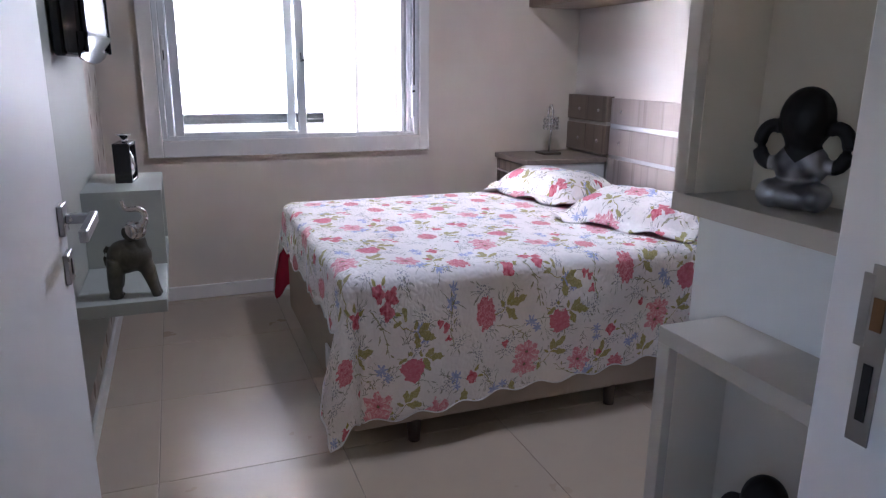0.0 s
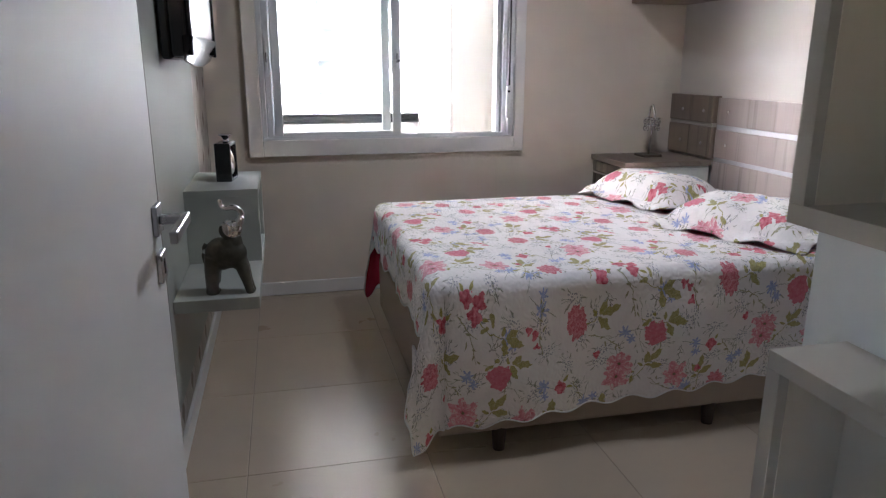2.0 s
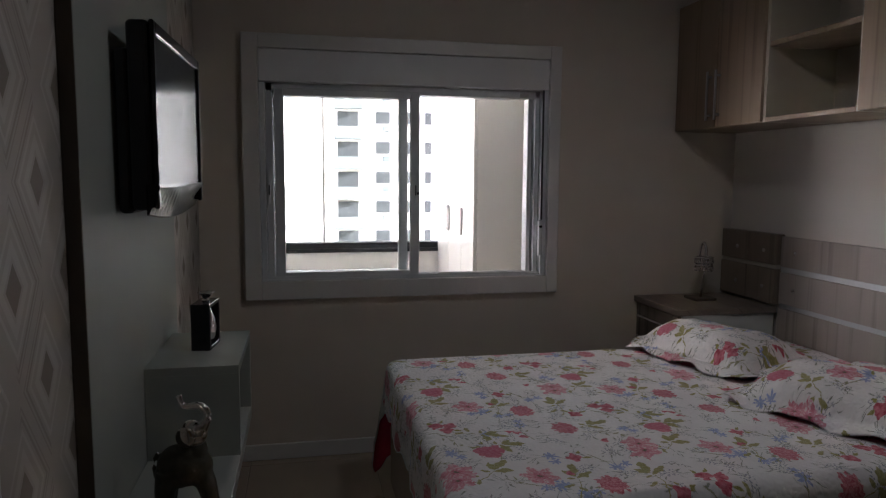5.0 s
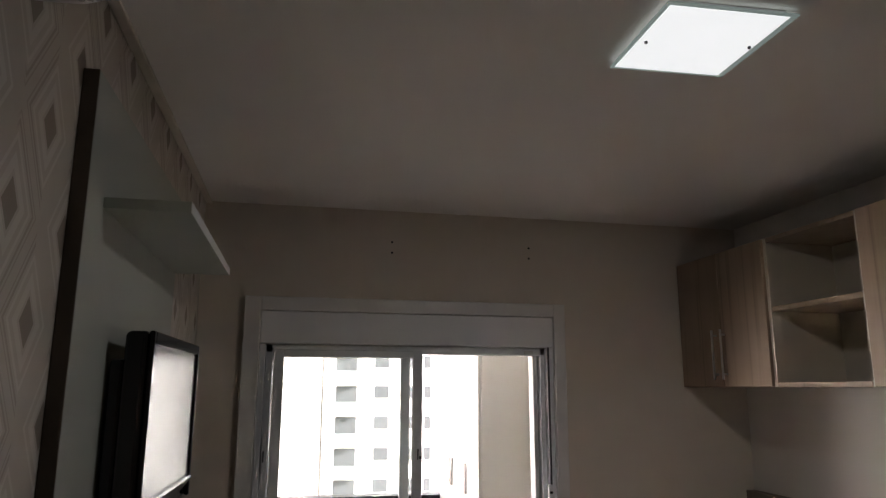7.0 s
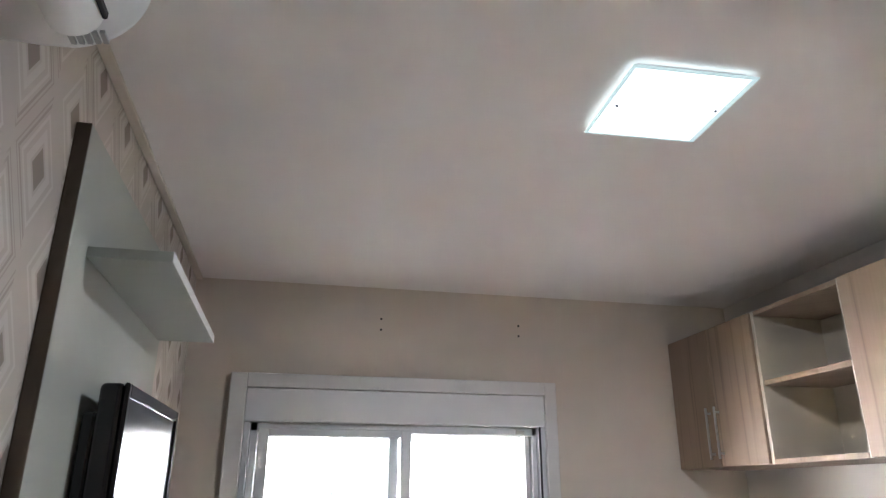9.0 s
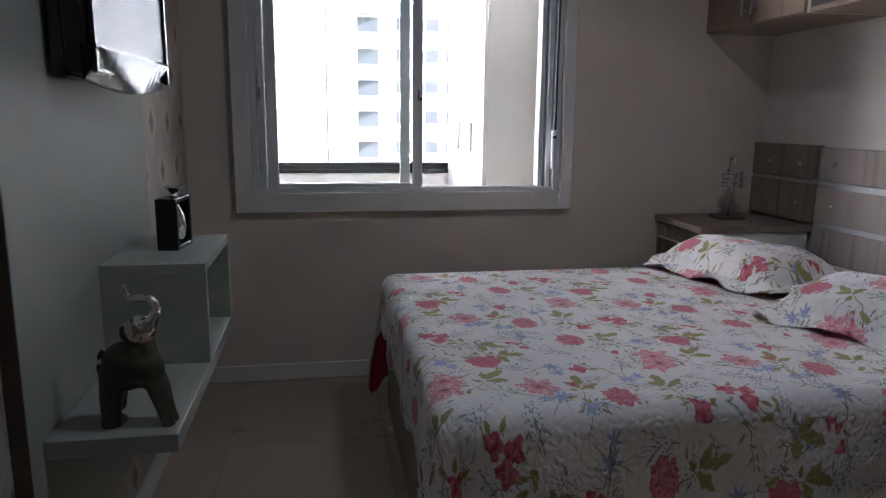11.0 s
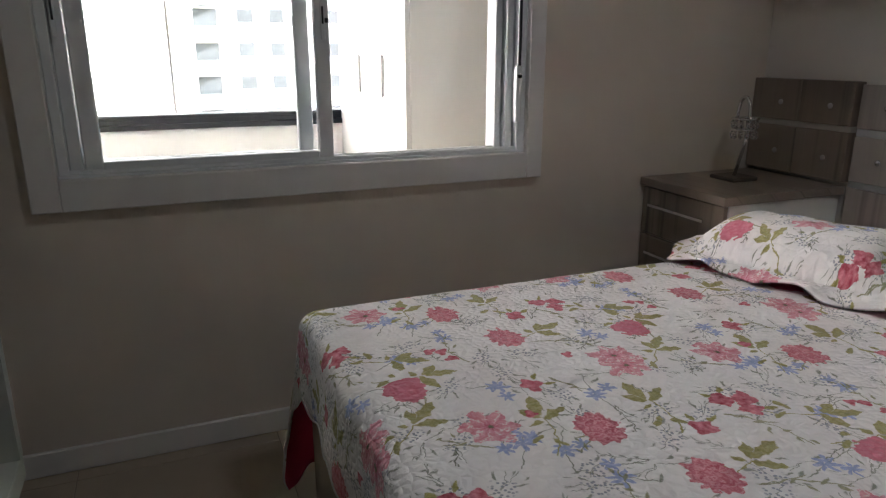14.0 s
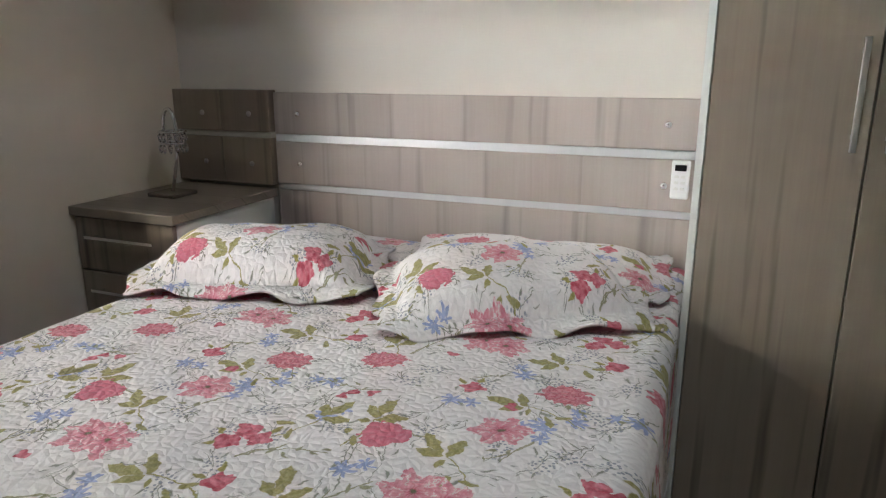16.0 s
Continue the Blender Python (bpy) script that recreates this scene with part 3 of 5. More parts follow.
# ---- door ----
jamb = structure("door_frame", boxes((DX1, DX1 + 0.022, YD - 0.142, YD + 0.002, 0, DH), bev=0.002), TRIMW, "white lacquered door lining with a steel strike plate", "door frame")
part("lining", boxes((DX0 - 0.022, DX0, YD - 0.142, YD + 0.002, 0, DH), bev=0.002), TRIMW, jamb)
part("lining", boxes((DX0 - 0.022, DX1 + 0.022, YD - 0.142, YD + 0.002, DH, DH + 0.022), bev=0.002), TRIMW, jamb)
part("casing", boxes((DX1 + 0.012, DX1 + 0.075, YD, YD + 0.012, 0, DH + 0.07), bev=0.003), TRIMW, jamb)
part("casing", boxes((DX0 - 0.022, DX1 + 0.012, YD, YD + 0.012, DH + 0.01, DH + 0.07), bev=0.003), TRIMW, jamb)
sp = part("strike_plate", boxes((DX1 - 0.002, DX1, -0.047, -0.022, 0.93, 1.115), (DX1 - 0.0025, DX1 - 0.0005, -0.026, -0.014, 1.03, 1.105), bev=0.0006), STEELD, jamb, "brushed steel strike plate")
part("latch_hole", boxes((DX1 - 0.0032, DX1 - 0.001, -0.041, -0.029, 1.05, 1.083), bev=0), LATCH, sp, "open latch mortise")
part("bolt_hole", boxes((DX1 - 0.0032, DX1 - 0.001, -0.040, -0.030, 0.955, 1.015), bev=0), BLACKM, sp, "dark bolt slot")

door = thing("door", (0.12, 0.03, 0.006), "white lacquered door standing open against the papered wall", "door")
LX = 0.118
part("leaf", boxes((LX - 0.036, LX, 0.03, 0.876, 0.008, 2.085), bev=0.0025), DOORP, door)
h = part("door_handle", boxes((LX, LX + 0.009, 0.800, 0.852, 1.012, 1.064), bev=0.0015), SATIN, door, "square chrome lever handle")
part("lever", boxes((LX + 0.009, LX + 0.055, 0.815, 0.835, 1.030, 1.046), (LX + 0.045, LX + 0.058, 0.675, 0.835, 1.028, 1.048), bev=0.002), SATIN, h)
k = part("key_rose", boxes((LX, LX + 0.009, 0.800, 0.852, 0.928, 0.980), bev=0.0015), SATIN, door, "square chrome key rose")
part("keyhole", boxes((LX + 0.009, LX + 0.0102, 0.821, 0.831, 0.941, 0.968), bev=0), BLACKM, k)
for z in (0.25, 1.05, 1.85):
    part("hinge", cyl(bmesh.new(), (LX - 0.002, 0.024, z), (LX - 0.002, 0.024, z + 0.09), 0.006), STEEL, door)

# ---- window ----
win = structure("window_1", boxes((0.165, WX0, YF - 0.022, YW, 0.812, 2.066), (WX1, 1.735, YF - 0.022, YW, 0.812, 2.066),
                (WX0, WX1, YF - 0.022, YW, WZ1, 2.066), (WX0, WX1, YF - 0.022, YW, 0.812, WZ0), bev=0.003), TRIMW,
                "white sliding window with a roller shutter box, one sash slid open", "window")
part("shutter_box", boxes((WX0, WX1, YF - 0.008, YF + 0.10, 1.848, WZ1), bev=0.006, seg=2), PVC, win, "white roller shutter box")
part("window_frame", boxes((WX0, WX0 + 0.028, YF + 0.01, YF + 0.12, WZ0, 1.848), (WX0 + 0.028, WX0 + 0.062, YF + 0.03, YF + 0.12, WZ0, 1.848),
     (WX1 - 0.03, WX1, YF + 0.0, YF + 0.12, WZ0, 1.848), (WX1 - 0.062, WX1 - 0.034, YF + 0.03, YF + 0.12, WZ0, 1.848), (WX1 - 0.092, WX1 - 0.068, YF + 0.05, YF + 0.12, WZ0, 1.848),
     (WX0, WX1, YF + 0.03, YF + 0.12, 1.808, 1.848), bev=0.003), ALUW, win)
part("sill_track", boxes((WX0, WX1, YF + 0.004, YF + 0.12, WZ0 - 0.004, WZ0 + 0.008), (WX0, WX1, YF + 0.012, YF + 0.018, WZ0 + 0.008, WZ0 + 0.02),
     (WX0, WX1, YF + 0.060, YF + 0.066, WZ0 + 0.008, WZ0 + 0.02), bev=0.001), ALUW, win)


def sash(x0, x1, y, z0=0.905, z1=1.822, st=0.046):
    s = part("sash", boxes((x0, x0 + st, y, y + 0.028, z0, z1), (x1 - st, x1, y, y + 0.028, z0, z1), (x0 + st, x1 - st, y, y + 0.028, z0, z0 + 0.034), (x0 + st, x1 - st, y, y + 0.028, z1 - 0.034, z1), bev=0.003), ALUW, win)
    p = part("pane", boxes((x0 + st - 0.005, x1 - st + 0.005, y + 0.012, y + 0.016, z0 + 0.03, z1 - 0.03), bev=0), GLASS, s)
    p.visible_shadow = False
    return s


front = sash(0.308, 1.012, YF + 0.022)
part("latch", boxes((0.985, 0.999, YF + 0.017, YF + 0.022, 1.27, 1.44), bev=0.002), ALUW, front)
part("latch_slot", boxes((0.989, 0.995, YF + 0.0155, YF + 0.0175, 1.315, 1.365), bev=0.001), DARKMET, front)
part("latch_knob", boxes((0.998, 1.008, YF + 0.008, YF + 0.022, 1.318, 1.332), bev=0.002), DARKMET, front)
part("latch", boxes((0.275, 0.289, YF + 0.006, YF + 0.012, 1.27, 1.44), bev=0.002), ALUW, win)
part("latch_slot", boxes((0.279, 0.285, YF + 0.0045, YF + 0.0065, 1.315, 1.365), bev=0.001), DARKMET, win)
sash(0.262, 0.958, YF + 0.066)
winder = part("strap_winder", boxes((1.628, 1.650, YF - 0.02, YF + 0.004, 1.005, 1.19), bev=0.006, seg=2), PVC, win, "white shutter strap winder")
part("winder_button", boxes((1.632, 1.646, YF - 0.026, YF - 0.018, 1.150, 1.162), bev=0.002), BLACK, winder)
part("strap", boxes((1.642, 1.652, YF - 0.004, YF - 0.002, 1.19, 1.86), bev=0), DARKMET, win, "dark shutter strap")
part("strap_stop", boxes((1.53, 1.575, YF + 0.018, YF + 0.03, 1.812, 1.832), bev=0.002), STEEL, win)
for hx in (0.852, 1.565):
    for hz in (2.306, 2.360):
        solo("screw_hole", cyl(bmesh.new(), (hx, YW - 0.003, hz), (hx, YW, hz), 0.0055), BLACKM, "small dark screw hole in the painted wall", "screw hole", "screw holes over the window")

# ---- balcony and distance ----
# unseen west end of the balcony, placed to shape light on the east wall
BWX = -2.0
structure("balcony_floor", boxes((BWX, 3.2, YW + 0.15, 5.15, -0.12, -0.02), bev=0), PALETILE, "pale tiled balcony floor", "floor")
structure("balcony_ceiling", boxes((BWX, 3.2, YW + 0.15, 5.2, 2.5, 2.64), bev=0), CEIL, "white balcony ceiling", "ceiling")
structure("balcony_wall_west", boxes((BWX - 0.1, BWX, YW + 0.15, 5.15, -0.02, 2.5), bev=0), FACADE, "unseen white balcony side wall", "wall")
structure("balcony_wall_east", boxes((3.2, 3.3, YW + 0.15, 5.15, -0.02, 2.5), bev=0), FACADE, "unseen white balcony side wall", "wall")
structure("outer_wall_west", boxes((BWX, XL - 0.12, YW, YW + 0.149, -0.02, 2.52), bev=0), FACADE, "white outer wall", "wall")
structure("outer_wall_east", boxes((XR + 0.14, 3.2, YW, YW + 0.149, -0.02, 2.52), bev=0), FACADE, "white outer wall", "wall")
par = structure("parapet", boxes((BWX, 3.2, 5.0, 5.12, -0.02, 0.87), bev=0.004), FACADE, "white balcony parapet with a dark rail and glass above", "parapet")
part("rail", boxes((BWX, 3.2, 4.975, 5.13, 0.872, 0.898), (BWX, 3.2, 4.99, 5.12, 0.898, 0.922), (BWX, 3.2, 4.985, 5.12, 0.922, 0.94), bev=0.003), DARKMET, par, "dark metal rail")
for gx in (-0.34, 0.592, 1.52):
    pn = part("glass_panel", boxes((gx + 0.004, gx + 0.924, 5.05, 5.058, 0.942, 2.49), bev=0), GLASS, par)
    pn.visible_shadow = False
part("glass_post", boxes((0.583, 0.597, 5.045, 5.063, 0.942, 2.49), bev=0.002), STEEL, par, "thin grey glass joint")

bcab = thing("balcony_cupboard", (2.0, 4.47, -0.02), "tall white cupboard standing on the balcony", "cupboard")
part("carcass", boxes((1.42, 2.4, 3.95, 4.995, -0.02, 2.48), bev=0.002), WHITE, bcab)
for y0, y1 in ((3.952, 4.255), (4.259, 4.62), (4.624, 4.993)):
    d = part("cupboard_door", boxes((1.40, 1.419, y0, y1, 0.04, 2.44), bev=0.002), WHITE, bcab)
    hy = {3.952: 4.235, 4.259: 4.60, 4.624: 4.645}[y0]
    part("handle", boxes((1.385, 1.40, hy - 0.006, hy + 0.006, 1.05, 1.22), bev=0.003), STEEL, d)

structure("ground", boxes((-900, 900, 5.3, 1500, -20.2, -20), bev=0), GROUND, "distant city ground far below", "ground")
tower = thing("apartment_building", (8.0, 70.0, -20), "white apartment building with rows of windows and balconies", "building", "apartment blocks across the street")
# height above the window's view is added to hide the north sky
part("wall", boxes((-30.0, 26.0, 65.0, 80.0, -20.0, 46.6), bev=0.05), FACADE, tower)
part("roof", boxes((-30.3, 26.3, 64.7, 80.3, 46.6, 47.2), bev=0.05), FACADE, tower)
for fl in range(-3, 8):
    zc = 1.3 + fl * 2.76
    for wx, ww in ((8.1, 0.72), (10.75, 0.66), (12.4, 0.36), (16.0, 0.72), (19.2, 0.66), (21.6, 0.36)):
        w = part("window", boxes((wx - ww, wx + ww, 64.93, 65.02, zc - 0.62, zc + 0.62), bev=0.01), TRIMW, tower)
        part("pane", boxes((wx - ww + 0.07, wx + ww - 0.07, 64.90, 64.96, zc - 0.54, zc + 0.54), bev=0), FACGLASS, w)
    b = part("balcony", boxes((3.6, 6.15, 63.9, 65.0, zc - 2.05, zc - 1.9), (3.6, 6.15, 63.9, 63.98, zc - 1.9, zc - 0.9), bev=0.02), FACGREY, tower)
    part("balcony_door", boxes((3.9, 5.8, 64.92, 65.02, zc - 1.85, zc + 0.5), bev=0.01), FACGLASS, b)
    part("cooling_unit", boxes((8.1, 8.7, 64.6, 65.0, zc - 1.3, zc - 0.8), bev=0.03), FACGREY, tower)
# out of view; added as a sunlit reflector for the east wall
bounce_block = thing("apartment_building", (-42.0, 40.0, -20), "unseen white apartment building, added to bounce sunlight into the room", "building", "apartment blocks across the street")
part("wall", boxes((-54.0, -30.0, 14.0, 63.0, -20.0, 34.0), bev=0.05), FACADE, bounce_block)
part("roof", boxes((-54.3, -29.7, 13.7, 63.3, 34.0, 34.6), bev=0.05), FACADE, bounce_block)
for fl in range(-7, 11):
    for k in range(8):
        wy = 17.5 + k * 6.0
        w = part("window", boxes((-30.02, -29.93, wy - 0.7, wy + 0.7, 1.75 + fl * 2.78 - 0.62, 1.75 + fl * 2.78 + 0.62), bev=0), TRIMW, bounce_block)
        part("pane", boxes((-29.96, -29.90, wy - 0.62, wy + 0.62, 1.75 + fl * 2.78 - 0.54, 1.75 + fl * 2.78 + 0.54), bev=0), FACGLASS, w)


# ---- bed ----
BX0, BX1, BY0, BY1, BZ = 0.79, 2.70, 1.605, 2.965, 0.637
bed = thing("double_bed", ((BX0 + BX1) / 2, (BY0 + BY1) / 2, 0), "double bed with a beige suede base on dark legs, made up", "bed")
part("base", boxes((BX0, BX1, BY0, BY1, 0.083, 0.36), bev=0.018, seg=3), BEIGEF, bed, "beige suede bed base")
part("mattress", boxes((BX0, BX1, BY0, BY1, 0.362, 0.622), bev=0.035, seg=3), WHITEF, bed)
for lx in (1.02, 1.84, 2.6):
    for ly in (BY0 + 0.03, BY1 - 0.06):
        part("leg", cyl(bmesh.new(), (lx, ly, 0.0), (lx, ly, 0.094), 0.021, 0.028), DARKW, bed)
part("care_tag", boxes((BX0 - 0.012, BX0 - 0.004, 1.92, 1.98, 0.17, 0.27), bev=0), WHITEF, bed, "white fabric tag")


def quilt():
    """The bedspread, laid over the mattress and hanging at foot, near and far side, with scalloped hems."""
    r, step = 0.045, 0.016
    x0, y0, y1 = BX0 + r - 0.014, BY0 + r - 0.014, BY1 - r + 0.014
    lf, ln, lr = 0.25, 0.52, 0.44
    nu, nv = int((BX1 - x0 + lf) / step), int((y1 - y0 + ln + lr) / step)
    bm = bmesh.new()
    uvl = bm.loops.layers.uv.new("UVMap")
    grid, uvs = [], {}

    def hang(s):
        if s < r * math.pi / 2:
            return r * math.sin(s / r), r * (1 - math.cos(s / r))
        return r, r + s - r * math.pi / 2

    for i in range(nu + 1):
        row = []
        for j in range(nv + 1):
            fu, fv = i / nu, j / nv
            sc = 0.011
            a = -lf + fu * (BX1 - x0 + lf)
            b = -ln + fv * (y1 - y0 + ln + lr)
            # scalloped hem
            a += (1 - fu) ** 8 * sc * math.sin(b * 40)
            b += ((1 - fv) ** 8 - fv ** 8) * sc * math.sin(a * 40)
            du = max(0.0, -a)
            dn, df = max(0.0, -b), max(0.0, b - (y1 - y0))
            dv = dn if dn > 0 else df
            # shorter hang at the foot than at the side, the side rising to the head
            kv = 1.03 - 0.17 * max(0.0, min(1.0, (a - 0.05) / 1.35))
            w = noise.noise((a * 3.1, b * 3.1, 0.3))
            if du > 0 and dv > 0:
                s = math.hypot(du, dv)
                ang = math.atan2(dv, du)
                out, dn2 = hang(s)
                puff = math.sin(2 * ang) ** 2
                dn2 *= 1.0 + 0.08 * puff + 0.03 * min(1.0, ang / 1.57)
                out += 0.025 * puff * min(1.0, s / 0.45) + 0.012 * math.sin(ang * 7) * min(1, s * 3)
                ex, ey = -math.cos(ang) * out - (0.125 if dn > 0 else 0.080) * puff * min(1.0, s / 0.5), -math.sin(ang) * out
                z = BZ - dn2
            elif du > 0:
                out, d2 = hang(du)
                ex, ey = -(out + 0.009 * min(1, du * 5) * (1.2 + math.sin(b * 15) + w)), 0.0
                z = BZ - d2
            elif dv > 0:
                out, d2 = hang(dv)
                flare = 0.012 - 0.008 * max(0.0, min(1.0, (a - 0.6) / 0.6))
                ex, ey = 0.0, -(out + flare * min(1, dv * 5) * (1.2 + math.sin(a * 9) + w))
                z = BZ - d2 * kv
            else:
                ex = ey = 0.0
                edge = min(a, b, y1 - y0 - b)
                z = BZ + 0.007 * w - 0.002 * (1 - min(1, edge / 0.12)) + 0.003 * noise.noise((a * 11, b * 11, 2.0))
            px, py = x0 + max(a, 0.0) + ex, y0 + min(max(b, 0.0), y1 - y0) + (ey if dn > 0 or df == 0 else -ey)
            if px > 2.26:
                py = max(py, 1.597)
            v = bm.verts.new((px, py, max(z, 0.02)))
            uvs[v] = (a, b + 0.073 * min(1.0, dn / 0.25))
            row.append(v)
        grid.append(row)
    for i in range(nu):
        for j in range(nv):
            f = bm.faces.new((grid[i][j], grid[i + 1][j], grid[i + 1][j + 1], grid[i][j + 1]))
            for lp in f.loops:
                lp[uvl].uv = uvs[lp.vert]
    hem = [v.co.copy() for v in [row[0] for row in grid][::-1] + grid[0][1:] + [row[-1] for row in grid][1:]]
    ob = solo("bedspread", bm, QUILT, "white quilted bedspread printed with pink peonies, raspberry lining", "bedspread", smooth=True)
    ob.data.materials.append(REDF)
    sol = ob.modifiers.new("thickness", "SOLIDIFY")
    sol.thickness, sol.offset, sol.material_offset = 0.006, -1.0, 1
    part("piping", tube(bmesh.new(), [tuple(p) for p in hem], 0.0028, 6), WHITEF, ob, "white bound hem", True)
    return ob


quilt()


def pillow(name, centre, half_x, half_y, rise, turn, tilt, seed, print_at, label):
    """A filled pillow in a quilted sham with a scalloped flange and raspberry back."""
    n = 64
    fl = 0.055
    bm = bmesh.new()
    uvl = bm.loops.layers.uv.new("UVMap")
    hx, hy = half_x + fl, half_y + fl
    tops, lows, uvs = [], [], {}
    for i in range(n + 1):
        ta, tb = [], []
        for j in range(n + 1):
            u, v = -1 + 2 * i / n, -1 + 2 * j / n
            x, y = u * hx, v * hy
            x += (abs(u) ** 10) * 0.009 * math.sin(y * 42 + seed) * (1 if u > 0 else -1)
            y += (abs(v) ** 10) * 0.009 * math.sin(x * 42 + seed) * (1 if v > 0 else -1)
            px, py = min(1.0, abs(x) / half_x), min(1.0, abs(y) / half_y)
            fat = max(0.0, (1 - px ** 3.2)) ** 0.6 * max(0.0, (1 - py ** 4.0)) ** 0.6
            wr = noise.noise((x * 7 + seed, y * 7, seed)) * 0.014 + noise.noise((x * 19, y * 19, seed)) * 0.004
            z = rise * fat + wr * (0.3 + fat)
            edge = max(abs(u), abs(v))
            droop = -0.012 * max(0, edge - 0.8) / 0.2 + 0.013 * math.sin(y * 24 + x * 20 + seed) * max(0, edge - 0.82) / 0.18
            pinch = 1 - 0.05 * (u * u * v * v)
            a = bm.verts.new((x * pinch, y * pinch, z + droop + 0.003))
            b = bm.verts.new((x * pinch, y * pinch, -0.42 * rise * fat + droop - 0.003))
            uvs[a] = uvs[b] = (x + print_at[0], y + print_at[1])
            ta.append(a)
            tb.append(b)
        tops.append(ta)
        lows.append(tb)

    def face(vs, mi):
        f = bm.faces.new(vs)
        f.material_index = mi
        f.smooth = True
        for lp in f.loops:
            lp[uvl].uv = uvs[lp.vert]

    for i in range(n):
        for j in range(n):
            face((tops[i][j], tops[i + 1][j], tops[i + 1][j + 1], tops[i][j + 1]), 0)
            face((lows[i][j + 1], lows[i + 1][j + 1], lows[i + 1][j], lows[i][j]), 1)
    for k in range(n):
        face((tops[k][0], lows[k][0], lows[k + 1][0], tops[k + 1][0]), 0)
        face((tops[k + 1][n], lows[k + 1][n], lows[k][n], tops[k][n]), 0)
        face((lows[0][k], tops[0][k], tops[0][k + 1], lows[0][k + 1]), 0)
        face((tops[n][k], lows[n][k], lows[n][k + 1], tops[n][k + 1]), 0)
    me = bpy.data.meshes.new(name)
    bm.to_mesh(me)
    bm.free()
    me.materials.append(QUILT)
    me.materials.append(REDF)
    ob = new(name, me)
    ob.matrix_world = Matrix.Translation(centre) @ pose(0, 0, 0, 0, -tilt, turn)
    return tagged(ob, label, "pillow", "pillows on the bed")


pillow("pillow", (2.16, 2.705, 0.684), 0.175, 0.285, 0.096, 15.0, 4.0, 1.3, (0.735, 0.757), "floral quilted pillow lying beside the nightstand end of the bed")
pillow("pillow", (2.195, 2.005, 0.682), 0.175, 0.278, 0.086, 27.0, 5.0, 4.1, (0.715, 0.737), "floral quilted pillow lying towards the wardrobe")
pillow("pillow", (2.47, 2.02, 0.667), 0.15, 0.335, 0.055, 3.0, 4.0, 7.7, (0.3, 0.42), "floral quilted pillow tucked behind another pillow")

# ---- headboard ----
hb = thing("headboard", (2.755, 2.34, 0.3), "greyed oak headboard panel with light metal strips", "headboard")
FX = 2.745
for z0, z1 in ((0.30, 0.772), (0.796, 0.951), (0.979, 1.128)):
    part("panel", boxes((FX, XR - 0.001, 1.594, 3.078, z0, z1), bev=0.002), WOODH, hb)
for z0, z1 in ((0.773, 0.795), (0.952, 0.978)):
    part("strip", boxes((FX + 0.004, XR - 0.001, 1.594, 3.078, z0, z1), bev=0.001), ALU, hb, "light metal strip")
for y in (1.692, 2.977):
    for z in (0.872, 1.053):
        part("screw_cap", ball(bmesh.new(), (FX - 0.001, y, z), 0.011, 0.6, 1, 1), CHROME, hb, "chrome screw cap", True)
hs = thing("side_headboard", (2.74, 3.29, 0.79), "brown oak wall panel above the nightstand", "wall panel")
for z0, z1 in ((0.79, 0.963), (0.985, 1.136)):
    for y0, y1 in ((3.082, 3.299), (3.302, YW - 0.002)):
        part("panel", boxes((2.718, XR - 0.001, y0, y1, z0, z1), bev=0.002), WOODS, hs)
    for y in (3.17, 3.385):
        part("screw_cap", ball(bmesh.new(), (2.7175, y, (z0 + z1) / 2 - 0.01), 0.010, 0.5, 1, 1), WOODH, hs, "", True)
part("strip", boxes((2.726, XR - 0.001, 3.082, YW - 0.002, 0.964, 0.984), bev=0.001), GREIGE, hs, "pale strip")

# ---- nightstand with lamp ----
ns = thing("nightstand", (2.48, 3.29, 0.0), "oak nightstand with white sides and three drawers", "nightstand")
part("top", boxes((2.198, 2.744, 3.082, YW - 0.003, 0.745, 0.775), bev=0.002), WOODT, ns)
part("body", boxes((2.233, 2.74, 3.097, YW - 0.006, 0.02, 0.744), bev=0.002), WHITE, ns)
for z0, z1 in ((0.56, 0.738), (0.30, 0.553), (0.04, 0.293)):
    d = part("drawer", boxes((2.214, 2.232, 3.099, YW - 0.008, z0, z1), bev=0.002), WOODW, ns)
    hz = z1 - 0.06
    bm = boxes((2.186, 2.194, 3.165, 3.455, hz - 0.005, hz + 0.005), (2.193, 2.214, 3.19, 3.20, hz - 0.004, hz + 0.004), (2.193, 2.214, 3.42, 3.43, hz - 0.004, hz + 0.004), bev=0.001)
    part("handle", bm, CHROME, d, "slim steel bar handle")
lamp = thing("table_lamp", (2.48, 3.35, 0.775), "small chrome and crystal table lamp on the nightstand", "lamp")
part("base", boxes((2.425, 2.545, 3.285, 3.405, 0.775, 0.789), bev=0.003), DARKEDGE, lamp, "dark square base")
stem = []
for k in range(15):
    t = k / 14
    stem.append((2.487 - 0.018 * math.sin(t * 2.4), 3.345 - 0.055 * math.sin(t * 1.7), 0.789 + 0.20 * t))
sx, sy, sz = stem[-1]
for k in range(1, 15):
    a = math.pi * k / 14
    stem.append((sx, sy + 0.030 - 0.030 * math.cos(a) * 1.0, sz + 0.09 * math.sin(a) ** 0.8))
part("stem", tube(bmesh.new(), stem, 0.0068, 12), CHROME, lamp, "curved chrome stem", True)
for zz, rr in ((1.002, 0.044), (0.963, 0.042)):
    ring = [(2.475 + rr * math.cos(2 * math.pi * k / 24), 3.31 + rr * math.sin(2 * math.pi * k / 24), zz) for k in range(25)]
    part("ring", tube(bmesh.new(), ring, 0.004, 8), CHROME, lamp, "chrome ring", True)
